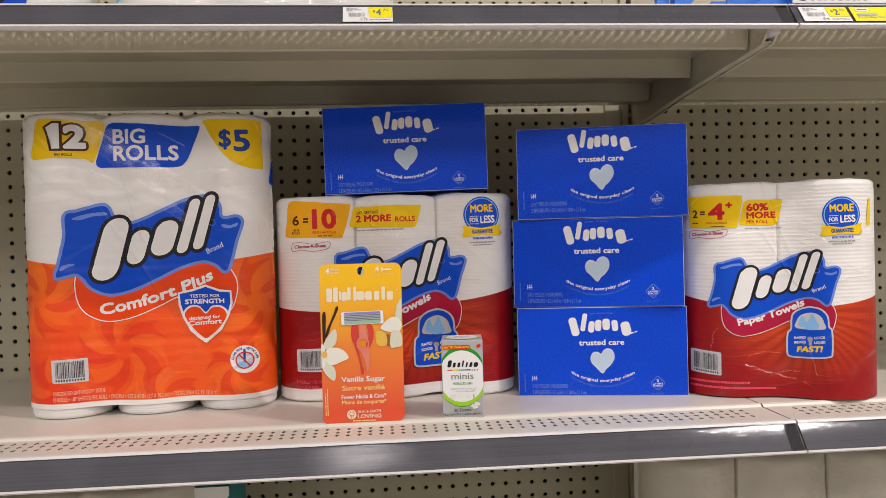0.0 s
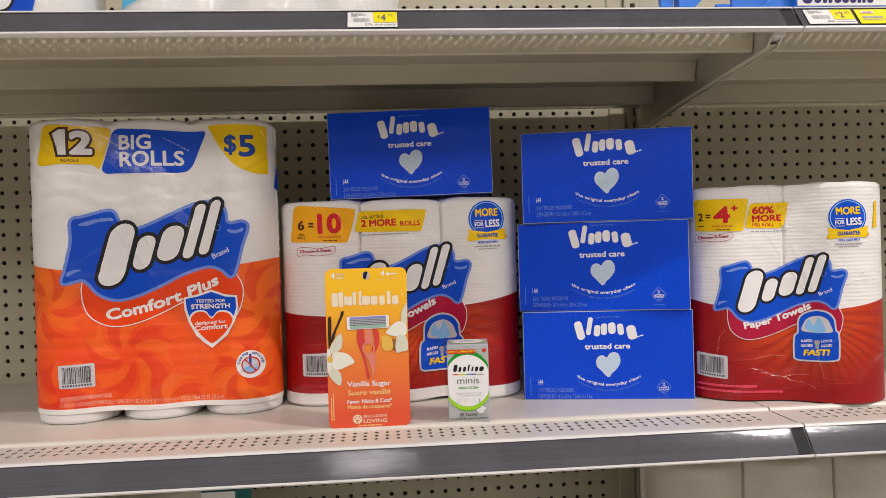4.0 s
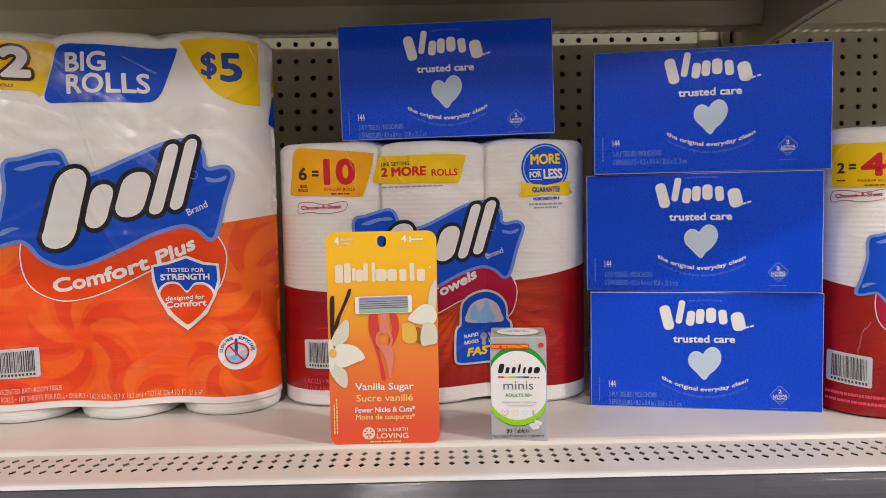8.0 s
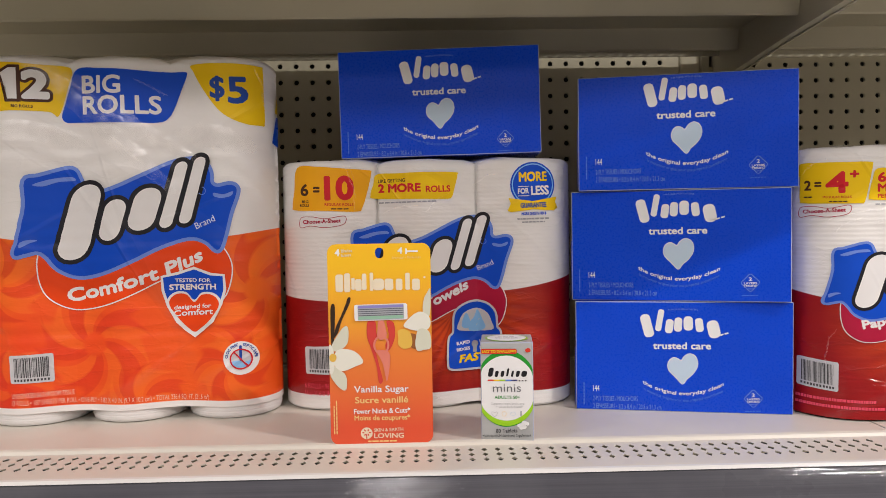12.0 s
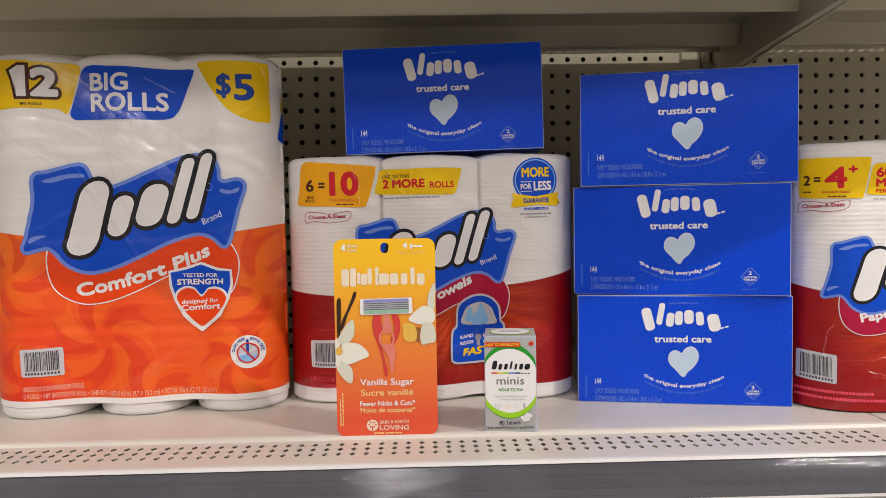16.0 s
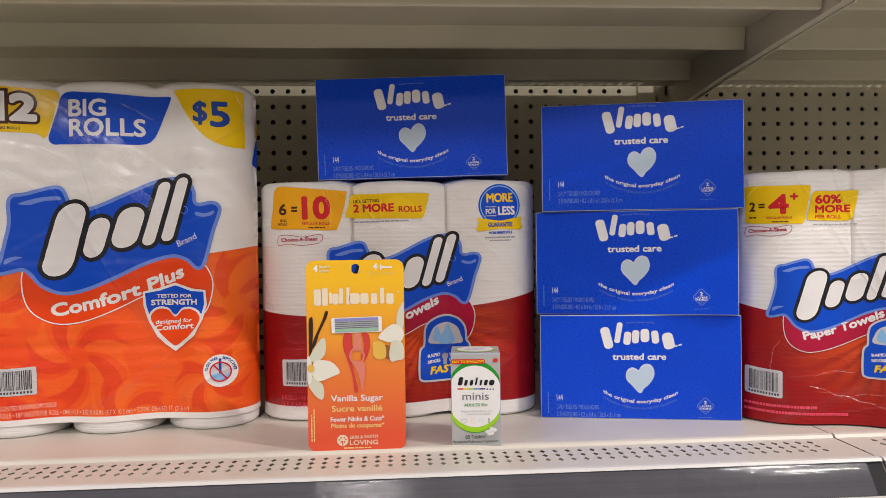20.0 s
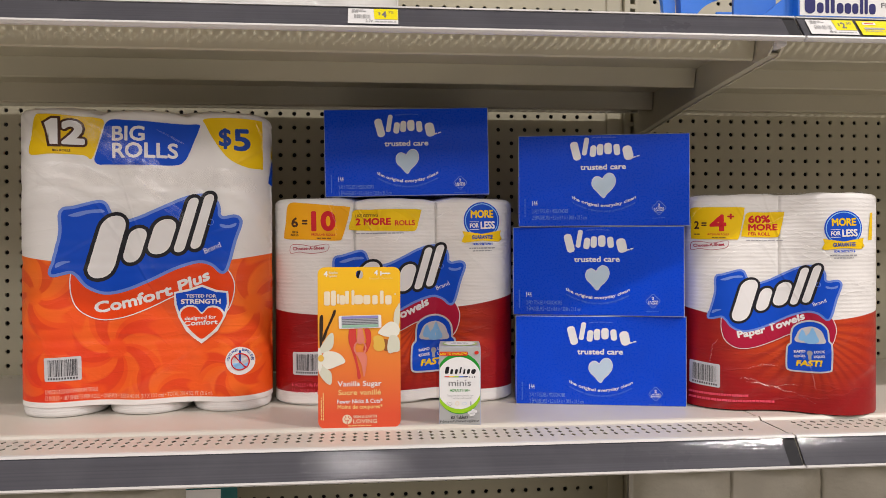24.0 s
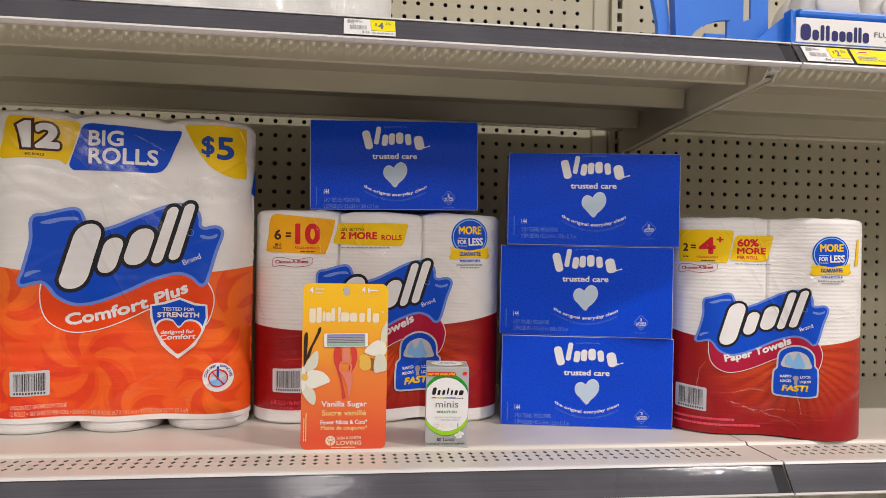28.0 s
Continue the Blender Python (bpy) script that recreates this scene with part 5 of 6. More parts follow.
def tissue_box(m, dv, h=0.1283):
    w, d = 0.2415, 0.12
    t = thing("tissue_box", m, "bright blue card box of facial tissues in a stack", "tissue box", "blue tissue boxes")
    c = part("carton", carton(w, d, h, 0.0009), BLUE_CARD, t)
    c.data.materials.append(EDGE_CARD)
    flap = part("end_flap", box(-w / 2 - 0.0008, -w / 2 - 0.0001, 0.004, d - 0.004, 0.004, h * 0.55, 0.0002, 1), BLUE_CARD, t)
    s = Raised(dv)
    k = [(-0.0391, 0.1003), (-0.0249, 0.1067), (-0.0142, 0.0999), (-0.0043, 0.1019), (0.0069, 0.1033), (0.0191, 0.1015), (0.0347, 0.0968)]
    for (x, y), (w_, h_, turn) in zip(k, ((0.0135, 0.0285, 14), (0.0082, 0.0270, -10), (0.0104, 0.0172, -8), (0.0104, 0.0172, -4), (0.0125, 0.0172, 0), (0.0104, 0.0168, 6), (0.0160, 0.0215, 12))):
        shape(s, t, slab(x, y, w_ * 0.84, h_ * 0.96, turn, 0.42), C_WHITE, 1, "mark", False)
    lettering(s, t, "MARQUE MOUCHOIRS", *[(-0.0155, 0.1179), (0.0178, 0.1181)], 0.0018, C_SOFT, 1, 0.0, sag=0.0008)
    bars(s, t, *[(0.0365, 0.0876), (0.0520, 0.0921)], 0.0018, C_WHITE, 1, 3, 3)
    lettering(s, t, "trusted care", *[(-0.0325, 0.0729), (0.0320, 0.0734)], 0.0088, C_WHITE, 1, 0.022)
    hp = [(0.0002, 0.0330), (-0.0081, 0.0415), (-0.0141, 0.0476), (-0.0159, 0.0538), (-0.0141, 0.0601), (-0.0094, 0.0633), (-0.0047, 0.0622), (-0.0011, 0.0598), (0.0024, 0.0648), (0.0082, 0.0680), (0.0141, 0.0656), (0.0170, 0.0589), (0.0159, 0.0514), (0.0107, 0.0438), (0.0048, 0.0387)]
    shape(s, t, grown(smooth(hp, 4), 0.0007), C_WHITE, 1, "heart_edge", False)
    shape(s, t, hp, C_PALE, 2, "heart")
    lettering(s, t, "the original everyday clean", *[(-0.0444, 0.0324), (0.0456, 0.0317)], 0.0050, C_WHITE, 1, 0.016, sag=-0.0125)
    lettering(s, t, "le mouchoir original pour une propreté quotidienne", *[(-0.0432, 0.0255), (0.0445, 0.0242)], 0.0034, C_MID, 1, 0.006, sag=-0.0125)
    lettering(s, t, "144", *[(-0.1010, 0.0220), (-0.0936, 0.0222)], 0.0078, C_WHITE, 1, 0.004)
    lettering(s, t, "2-PLY TISSUES / MOUCHOIRS", *[(-0.1010, 0.0111), (-0.0498, 0.0114)], 0.0060, C_SOFT, 1, 0.0)
    lettering(s, t, "2 ÉPAISSEURS • 8.2 x 8.4 in / 20.8 x 21.3 cm", *[(-0.1010, 0.0022), (-0.0234, 0.0021)], 0.0060, C_SOFT, 1, 0.0)
    dm = [(0.0777, 0.0288), (0.0886, 0.0181), (0.0779, 0.0067), (0.0670, 0.0174)]
    dd = [tuple(Vector(dm[i]).lerp(Vector(dm[(i + 1) % 4]), f)) for i in range(4) for f in (0.12, 0.35, 0.65, 0.88)]
    band(s, t, dd, 0.0007, C_SOFT, 1, "diamond_line")
    for words, pp, h_ in (("2", [(0.0761, 0.0196), (0.0795, 0.0197)], 0.0044), ("LAYERS", [(0.0710, 0.0157), (0.0847, 0.0161)], 0.0026), ("STRONG", [(0.0710, 0.0126), (0.0847, 0.0131)], 0.0026)):
        lettering(s, t, words, *pp, h_, C_WHITE, 1, 0.02)
    bars(s, t, *[(0.0739, 0.0103), (0.0824, 0.0105)], 0.0007, C_SOFT, 1, 3, 4)
    bars(s, t, *[(0.0688, 0.0027), (0.0865, 0.0033)], 0.0008, C_MID, 1, 6, 5)
    bars(s, t, (-w / 2 + 0.0098, 0.006), (-w / 2 + 0.0098, 0.033), 0.0012, C_MID, 1, 8, 6)
    class End:
        step = None

        def at(self, u, v, lift):
            return (-w / 2 - 0.0009 - lift, u, v)
    e_ = End()
    for i in range(9):
        bars(e_, t, (0.008 + 0.0118 * i, 0.010), (0.008 + 0.0118 * i, h * 0.53), 0.0030, C_SOFT if i % 2 else C_PALE, 0, 7, 30 + i, "end_print")
    return nest(t, c, ("carton", "end_flap"))


tb_ = tissue_box(pose(0.2989, 1.0076, LOW, 0, 0, -11.2), 0.0)
tagged(copy_thing(tb_, pose(0.0254, 1.060, LOW + 0.3042, 0, -1.0, -3.1)), "bright blue card box of facial tissues on a towel pack")
tissue_box(pose(0.2950, 1.0095, LOW + 0.1288, 0, 0, -16), 0.0042)
tissue_box(pose(0.3036, 1.0065, LOW + 0.2577, 0, 0, -11.6), 0.0078, 0.1314)


# ---- the razor card ----
def razor_print():
    m, nt, b = node_mat("yellow_to_coral_card")
    tc = nt.nodes.new("ShaderNodeTexCoord")
    sep = nt.nodes.new("ShaderNodeSeparateXYZ")
    nt.links.new(tc.outputs["Object"], sep.inputs[0])
    n = noise_node(nt, 30.0, 3)
    v = maths(nt, "ADD", sep.outputs[2], maths(nt, "MULTIPLY", n.outputs[0], 0.006))
    low = mix_col(nt, ramp(nt, v, 0.02, 0.125), (0.74, 0.085, 0.030), (0.80, 0.26, 0.028))
    nt.links.new(mix_col(nt, ramp(nt, v, 0.10, 0.185), low, (0.88, 0.50, 0.005)), b.inputs["Base Color"])
    put(b, Roughness=0.42)
    bump(nt, b, n.outputs[0], 0.06, 0.001)
    return m


RAZOR_CARD = razor_print()
R_PINK = ink("card_coral_red", (0.62, 0.055, 0.045), 0.35)
R_ROSE = ink("card_rose", (0.72, 0.22, 0.16), 0.35)
R_STEEL = ink("card_steel_grey", (0.42, 0.44, 0.47), 0.3)
R_DARKSTEEL = ink("card_dark_steel", (0.13, 0.14, 0.16), 0.3)
R_LILAC = ink("card_lilac", (0.28, 0.26, 0.58), 0.3)
R_MINT = ink("card_mint", (0.30, 0.52, 0.38), 0.3)
R_PETAL = ink("card_cream_petal", (0.76, 0.75, 0.66), 0.5)
R_PETAL2 = ink("card_shaded_petal", (0.64, 0.64, 0.52), 0.5)
R_POD = ink("card_vanilla_pod", (0.035, 0.018, 0.010), 0.5)
R_SUGAR = ink("card_sugar", (0.74, 0.46, 0.08), 0.5)
R_BARK = ink("card_brown_bark", (0.30, 0.11, 0.03), 0.5)


def razor_card():
    t = thing("razor_pack", pose(-0.0425, 0.913, LOW), "yellow to coral card pack of razors standing on the shelf", "razor pack")
    w, h, hole = 0.104, 0.204, (0.0005, 0.1945)
    out = slab(0, h / 2, w, h, 0, 0.085)
    bm = bmesh.new()
    outer = [bm.verts.new((x, 0, z)) for x, z in out]
    ring = [bm.verts.new((x, 0, z)) for x, z in slab(hole[0], hole[1], 0.0085, 0.0105, 0, 0.45)]
    es = [bm.edges.new((l[i], l[(i + 1) % len(l)])) for l in (outer, ring) for i in range(len(l))]
    bmesh.ops.triangle_fill(bm, use_beauty=True, edges=es)
    ext = bmesh.ops.extrude_face_region(bm, geom=bm.faces[:])
    bmesh.ops.translate(bm, vec=(0, 0.0014, 0), verts=[e for e in ext["geom"] if isinstance(e, bmesh.types.BMVert)])
    bmesh.ops.recalc_face_normals(bm, faces=bm.faces[:])
    host = part("card", bm, RAZOR_CARD, t)
    part("tray", box(-0.046, 0.046, 0.0016, 0.027, 0, 0.175, 0.004, 2), RAZOR_CARD, t, "folded card tray behind")
    s = Flat()
    lettering(s, t, "4", *[(-0.0443, 0.1919), (-0.0395, 0.1918)], 0.0078, C_WHITE, 1, 0.03)
    lettering(s, t, "Blades", *[(-0.0378, 0.1955), (-0.0267, 0.1958)], 0.0033, C_CREAM, 1, 0.015)
    lettering(s, t, "lames", *[(-0.0379, 0.1912), (-0.0279, 0.1916)], 0.0033, C_CREAM, 1, 0.015)
    lettering(s, t, "4", *[(0.0189, 0.1934), (0.0237, 0.1933)], 0.0072, C_WHITE, 1, 0.03)
    shape(s, t, slab(*[(0.0275, 0.1959)][0], 0.0017, 0.0058, 0, 0.4), C_WHITE, 1, "razor_sign", False)
    shape(s, t, slab(*[(0.0338, 0.1958)][0], 0.0115, 0.0018, 0, 0.5), C_WHITE, 1, "razor_sign", False)
    lettering(s, t, "Scented • Parfumés", *[(0.0130, 0.1882), (0.0422, 0.1887)], 0.0026, C_LEMON, 1, 0.004)
    k = [(-0.0402, 0.1646), (-0.0323, 0.1650), (-0.0264, 0.1638), (-0.0211, 0.1626), (-0.0152, 0.1657), (-0.0078, 0.1656), (-0.0009, 0.1628), (0.0097, 0.1626), (0.0199, 0.1624), (0.0285, 0.1654), (0.0369, 0.1621)]
    for (x, y), (w_, h_) in zip(k, ((0.0078, 0.0178), (0.0062, 0.0190), (0.0034, 0.0120), (0.0066, 0.0118), (0.0046, 0.0165), (0.0036, 0.0185), (0.0112, 0.0118), (0.0088, 0.0118), (0.0068, 0.0118), (0.0046, 0.0172), (0.0080, 0.0118))):
        shape(s, t, slab(x, y, w_, h_, 0, 0.3), C_CREAM, 1, "mark", False)
    shape(s, t, disc(*[(0.0456, 0.1694)][0], 0.0011, n=12), C_CREAM, 1, "mark", False)
    # the pictured razor
    shape(s, t, [(-0.0119, 0.1259), (-0.0050, 0.1258), (-0.0041, 0.1155), (-0.0032, 0.1074), (-0.0055, 0.0999), (-0.0017, 0.0803), (0.0017, 0.0650), (-0.0021, 0.0629), (-0.0044, 0.0803), (-0.0099, 0.0989), (-0.0129, 0.1076), (-0.0137, 0.1173)], R_PINK, 2, "handle_picture")
    shape(s, t, [(0.0068, 0.1256), (0.0132, 0.1244), (0.0151, 0.1151), (0.0139, 0.1060), (0.0099, 0.0974), (0.0061, 0.0953), (0.0052, 0.1018), (0.0086, 0.1093), (0.0077, 0.1180)], R_PINK, 3, "handle_picture")
    shape(s, t, [(-0.0017, 0.1257), (0.0036, 0.1256), (0.0056, 0.1180), (0.0065, 0.1105), (0.0010, 0.1062), (-0.0032, 0.1106), (-0.0025, 0.1182)], R_ROSE, 4, "handle_picture")
    shape(s, t, [(-0.0046, 0.0955), (0.0061, 0.0953), (0.0097, 0.0887), (0.0078, 0.0719), (0.0055, 0.0649), (0.0026, 0.0802), (-0.0015, 0.0900)], R_ROSE, 5, "handle_picture")
    band(s, t, disc(*[(0.0009, 0.1014)][0], 0.0082, 0.0098), 0.0021, R_ROSE, 6, "handle_ring", False)
    hd = [(0.0011, 0.1348)][0]
    shape(s, t, slab(hd[0], hd[1], 0.0535, 0.0165, 1.0, 0.12), C_WHITE, 7, "razor_head", False)
    shape(s, t, slab(hd[0], hd[1], 0.0465, 0.0150, 1.0, 0.08), R_STEEL, 8, "razor_head", False)
    for dy, hh, mt in ((0.0058, 0.0026, R_LILAC), (-0.0052, 0.0030, R_MINT), (0.0033, 0.0008, R_DARKSTEEL), (0.0012, 0.0008, R_DARKSTEEL), (-0.0009, 0.0008, R_DARKSTEEL), (-0.0029, 0.0008, R_DARKSTEEL)):
        shape(s, t, slab(hd[0], hd[1] + dy, 0.0455, hh, 1.0, 0.3), mt, 9, "blade_line", False)
    # pods, blossoms and sugar
    shape(s, t, [(-0.0494, 0.1406), (-0.0461, 0.1438), (-0.0452, 0.1379), (-0.0456, 0.1244), (-0.0472, 0.1029), (-0.0494, 0.1019), (-0.0499, 0.1218)], R_POD, 2, "pod_picture")
    shape(s, t, [(-0.0321, 0.1494), (-0.0294, 0.1499), (-0.0301, 0.1446), (-0.0346, 0.1350), (-0.0391, 0.1254), (-0.0426, 0.1147), (-0.0470, 0.1094), (-0.0446, 0.1201), (-0.0389, 0.1324), (-0.0344, 0.1430)], R_POD, 2, "pod_picture")
    for lay_, (pts, mt) in enumerate((([(-0.0494, 0.1008), (-0.0443, 0.1104), (-0.0382, 0.1189), (-0.0334, 0.1210), (-0.0319, 0.1145), (-0.0333, 0.1037), (-0.0399, 0.0973), (-0.0463, 0.0958)], R_PETAL2), ([(-0.0442, 0.0963), (-0.0340, 0.0978), (-0.0239, 0.0938), (-0.0177, 0.0844), (-0.0264, 0.0797), (-0.0372, 0.0756), (-0.0436, 0.0768), (-0.0477, 0.0856)], R_PETAL), ([(-0.0488, 0.0813), (-0.0425, 0.0768), (-0.0362, 0.0723), (-0.0343, 0.0636), (-0.0361, 0.0560), (-0.0419, 0.0583), (-0.0482, 0.0660), (-0.0512, 0.0732)], R_PETAL2), ([(-0.0515, 0.1019), (-0.0474, 0.0964), (-0.0467, 0.0812), (-0.0491, 0.0731), (-0.0517, 0.0759)], R_PETAL)), 3):
        shape(s, t, pts, mt, lay_, "petal")
    shape(s, t, disc(*[(-0.0481, 0.0894)][0], 0.0036, 0.0042), R_SUGAR, 8, "blossom_heart")
    for lay_, (pts, mt) in enumerate((([(0.0512, 0.1570), (0.0508, 0.1333), (0.0464, 0.1269), (0.0434, 0.1356), (0.0446, 0.1469), (0.0480, 0.1538)], R_PETAL2), ([(0.0238, 0.1209), (0.0309, 0.1294), (0.0401, 0.1346), (0.0486, 0.1307), (0.0511, 0.1225), (0.0473, 0.1161), (0.0360, 0.1153), (0.0280, 0.1176)], R_PETAL), ([(0.0387, 0.1163), (0.0473, 0.1161), (0.0509, 0.1096), (0.0507, 0.0977), (0.0437, 0.0956), (0.0372, 0.0947), (0.0353, 0.1034)], R_PETAL2)), 3):
        shape(s, t, pts, mt, lay_, "petal")
    shape(s, t, [(0.0290, 0.1111), (0.0343, 0.1121), (0.0396, 0.1076), (0.0395, 0.1011), (0.0351, 0.0969), (0.0298, 0.1002)], R_BARK, 2, "bark_picture")
    shape(s, t, [(0.0178, 0.1151), (0.0237, 0.1171), (0.0296, 0.1143), (0.0321, 0.1067), (0.0309, 0.0991), (0.0233, 0.0971), (0.0181, 0.1016), (0.0182, 0.1081)], R_SUGAR, 3, "sugar_picture")
    for words, pp, h_, mt, b_ in (("Vanilla Sugar", [(-0.0276, 0.0531), (0.0278, 0.0530)], 0.0072, C_WHITE, 0.012), ("Sucre vanillé", [(-0.0268, 0.0421), (0.0271, 0.0420)], 0.0070, C_LEMON, 0.012), ("Fewer Nicks & Cuts*", [(-0.0281, 0.0312), (0.0290, 0.0316)], 0.0056, C_WHITE, 0.014), ("Moins de coupures*", [(-0.0277, 0.0246), (0.0289, 0.0245)], 0.0054, C_LEMON, 0.012), ("SKIN & EARTH", [(-0.0081, 0.0126), (0.0216, 0.0131)], 0.0036, C_CREAM, 0.01), ("LOVING", [(-0.0082, 0.0060), (0.0220, 0.0059)], 0.0054, C_CREAM, 0.014)):
        lettering(s, t, words, *pp, h_, mt, 2, b_)
    c = [(-0.0157, 0.0112)][0]
    shape(s, t, disc(*c, 0.0060), C_CREAM, 1, "round_sign", False)
    for a in range(6):
        shape(s, t, disc(c[0] + 0.0034 * math.cos(a * 1.05), c[1] + 0.0008 + 0.0026 * math.sin(a * 1.05), 0.0012, 0.0007, 10, a * 60), R_PINK, 2, "round_sign", False)
    shape(s, t, slab(c[0], c[1] - 0.003, 0.001, 0.005, 0, 0.3), R_PINK, 2, "round_sign", False)
    bars(s, t, *[(-0.0143, 0.0023), (0.0154, 0.0022)], 0.0014, C_LEMON, 2, 6, 8)
    bars(s, t, (-w / 2 + 0.0045, 0.011), (-w / 2 + 0.0045, 0.040), 0.0012, C_LEMON, 2, 8, 9)
    bars(s, t, (-w / 2 + 0.0070, 0.011), (-w / 2 + 0.0070, 0.046), 0.0012, C_LEMON, 2, 9, 10)
    return nest(t, host, ("card", "tray"))


razor_card()


# ---- the small vitamin box ----
SILVER_CARD = painted("silver_grey_carton", (0.44, 0.45, 0.45), 0.35, 0.05, 0.1)


def vitamin_box():
    w, d, h = 0.0535, 0.053, 0.101
    t = thing("vitamin_box", pose(0.0856, 0.914, LOW, 0, 0, -6), "small silver and white card box of vitamin tablets", "vitamin box")
    c = part("carton", carton(w, d, h, 0.0007), SILVER_CARD, t)
    c.data.materials.append(EDGE_CARD)
    s = Flat()

    def clip(pts):
        return [(max(-w / 2 + 0.0007, min(w / 2 - 0.0007, x)), y) for x, y in pts]
    cc = [(-0.0009, 0.0533)][0]
    shape(s, t, clip(disc(cc[0], cc[1] + 0.0005, 0.0320, 0.0395, 48)), C_GREEN, 1, "green_ring", False)
    shape(s, t, clip([p if p[1] < cc[1] else (p[0], cc[1]) for p in disc(cc[0], cc[1] - 0.001, 0.0320, 0.0370, 48)]), C_LIME, 2, "lime_ring", False)
    shape(s, t, clip(disc(cc[0], cc[1] + 0.001, 0.0300, 0.0335, 48)), C_WHITE, 3, "white_oval", False)
    shape(s, t, slab(*[(-0.0080, 0.0921)][0], 0.0365, 0.0052, 0, 0.35), C_RED, 4, "red_pill", False)
    lettering(s, t, "EASY TO SWALLOW!", *[(-0.0252, 0.0904), (0.0092, 0.0910)], 0.0030, C_YELLOW, 5, 0.025)
    shape(s, t, slab(*[(0.0215, 0.0932)][0], 0.0055, 0.0042, 15, 0.5), C_RED, 4, "red_sign", False)
    k = [(-0.0163, 0.0708), (-0.0104, 0.0691), (-0.0045, 0.0692), (0.0009, 0.0708), (0.0057, 0.0692), (0.0111, 0.0692), (0.0175, 0.0692)]
    for (x, y), (w_, h_) in zip(k, ((0.0048, 0.0092), (0.0034, 0.0062), (0.0034, 0.0062), (0.0020, 0.0082), (0.0022, 0.0062), (0.0036, 0.0062), (0.0056, 0.0062))):
        shape(s, t, slab(x, y, w_, h_, 0, 0.4, 0.2), C_BLACK, 5, "mark", False)
    x0, x1 = [(-0.0196, 0.0625)][0], [(0.0105, 0.0621)][0]
    cols = (C_RED, C_YELLOW, C_LIME, C_MID, C_NAVY)
    for i, mt in enumerate(cols):
        a, b = i / 5, (i + 1) / 5
        shape(s, t, slab(x0[0] + (x1[0] - x0[0]) * (a + b) / 2, x0[1], (x1[0] - x0[0]) / 5, 0.0014, 0, 0.05), mt, 5, "rainbow_line", False)
    for p in [(0.0126, 0.0621), (0.0158, 0.0621), (0.0190, 0.0622)]:
        shape(s, t, disc(*p, 0.0008, n=10), C_BLACK, 5, "dot", False)
    lettering(s, t, "minis", *[(-0.0144, 0.0505), (0.0141, 0.0507)], 0.0088, C_GREY, 5, -0.004)
    lettering(s, t, "ADULTS 50+", *[(-0.0129, 0.0434), (0.0130, 0.0435)], 0.0034, C_GREEN, 5, 0.01)
    lettering(s, t, "Supports heart, brain, eye", *[(-0.0162, 0.0373), (0.0172, 0.0375)], 0.0024, C_LIGHT, 5, 0.0)
    lettering(s, t, "+ whole body health*", *[(-0.0114, 0.0340), (0.0161, 0.0342)], 0.0024, C_LIGHT, 5, 0.0)
    ic = [(-0.0130, 0.0279), (-0.0033, 0.0280), (0.0058, 0.0281), (0.0139, 0.0282)]
    band(s, t, [(ic[0][0] + x * 0.001, ic[0][1] + y * 0.001) for x, y in ((0, -3), (3, 0), (2.2, 2.4), (0, 1.4), (-2.2, 2.4), (-3, 0))], 0.0004, C_LIGHT, 5, "heart_sign")
    band(s, t, disc(*ic[1], 0.0024, 0.0027), 0.0004, C_LEMON, 5, "brain_sign", False)
    band(s, t, disc(*ic[2], 0.0029, 0.0019), 0.0004, C_PALE, 5, "eye_sign", False)
    shape(s, t, slab(*ic[3], 0.0018, 0.0056, 0, 0.5), C_LIGHT, 5, "body_sign", False)
    for p, tw in zip([(0.0138, 0.0161), (0.0186, 0.0183), (0.0159, 0.0139)], (10, -20, 15)):
        shape(s, t, slab(p[0], p[1], 0.0082, 0.0044, tw, 0.5), C_LIGHT, 6, "tablet_edge", False)
        shape(s, t, slab(p[0] - 0.0002, p[1] + 0.0003, 0.0076, 0.0038, tw, 0.5), C_WHITE, 7, "tablet", False)
    lettering(s, t, "80 Tablets", *[(-0.0117, 0.0081), (0.0099, 0.0089)], 0.0044, C_BLACK, 5, 0.008)
    bars(s, t, *[(0.0132, 0.0083), (0.0239, 0.0085)], 0.0016, C_LIGHT, 5, 3, 4)
    lettering(s, t, "Multivitamin/Multimineral Supplement", *[(-0.0253, 0.0035), (0.0239, 0.0046)], 0.0030, C_BLACK, 5, 0.004)

    class Lid:
        step = None

        def at(self, u, v, lift):
            return (u, v, h + lift)
    l_ = Lid()
    shape(l_, t, disc(0, d * 0.5, 0.0225, 0.0215, 36), C_LIME, 1, "lid_ring", False)
    shape(l_, t, disc(0, d * 0.5, 0.0205, 0.0195, 36), C_WHITE, 2, "lid_oval", False)
    bars(l_, t, (-0.012, 0.022), (0.012, 0.022), 0.004, C_LIGHT, 3, 4, 2)
    bars(l_, t, (-0.009, 0.030), (0.009, 0.030), 0.003, C_LIGHT, 3, 3, 3)
    return nest(t, c, ("carton",))


vitamin_box()


# ---- price tags on the channels ----
T_WHITE = ink("tag_white", (0.78, 0.78, 0.77), 0.35)
T_YELLOW = ink("tag_yellow", (0.84, 0.74, 0.015), 0.35)
T_INK = ink("tag_ink", (0.17, 0.17, 0.18), 0.5)
T_FADE = ink("tag_faded_ink", (0.40, 0.40, 0.40), 0.5)
CH_Y, CH_Z, CH_LEAN = FRONT - 0.0088, -0.0183, -35.5


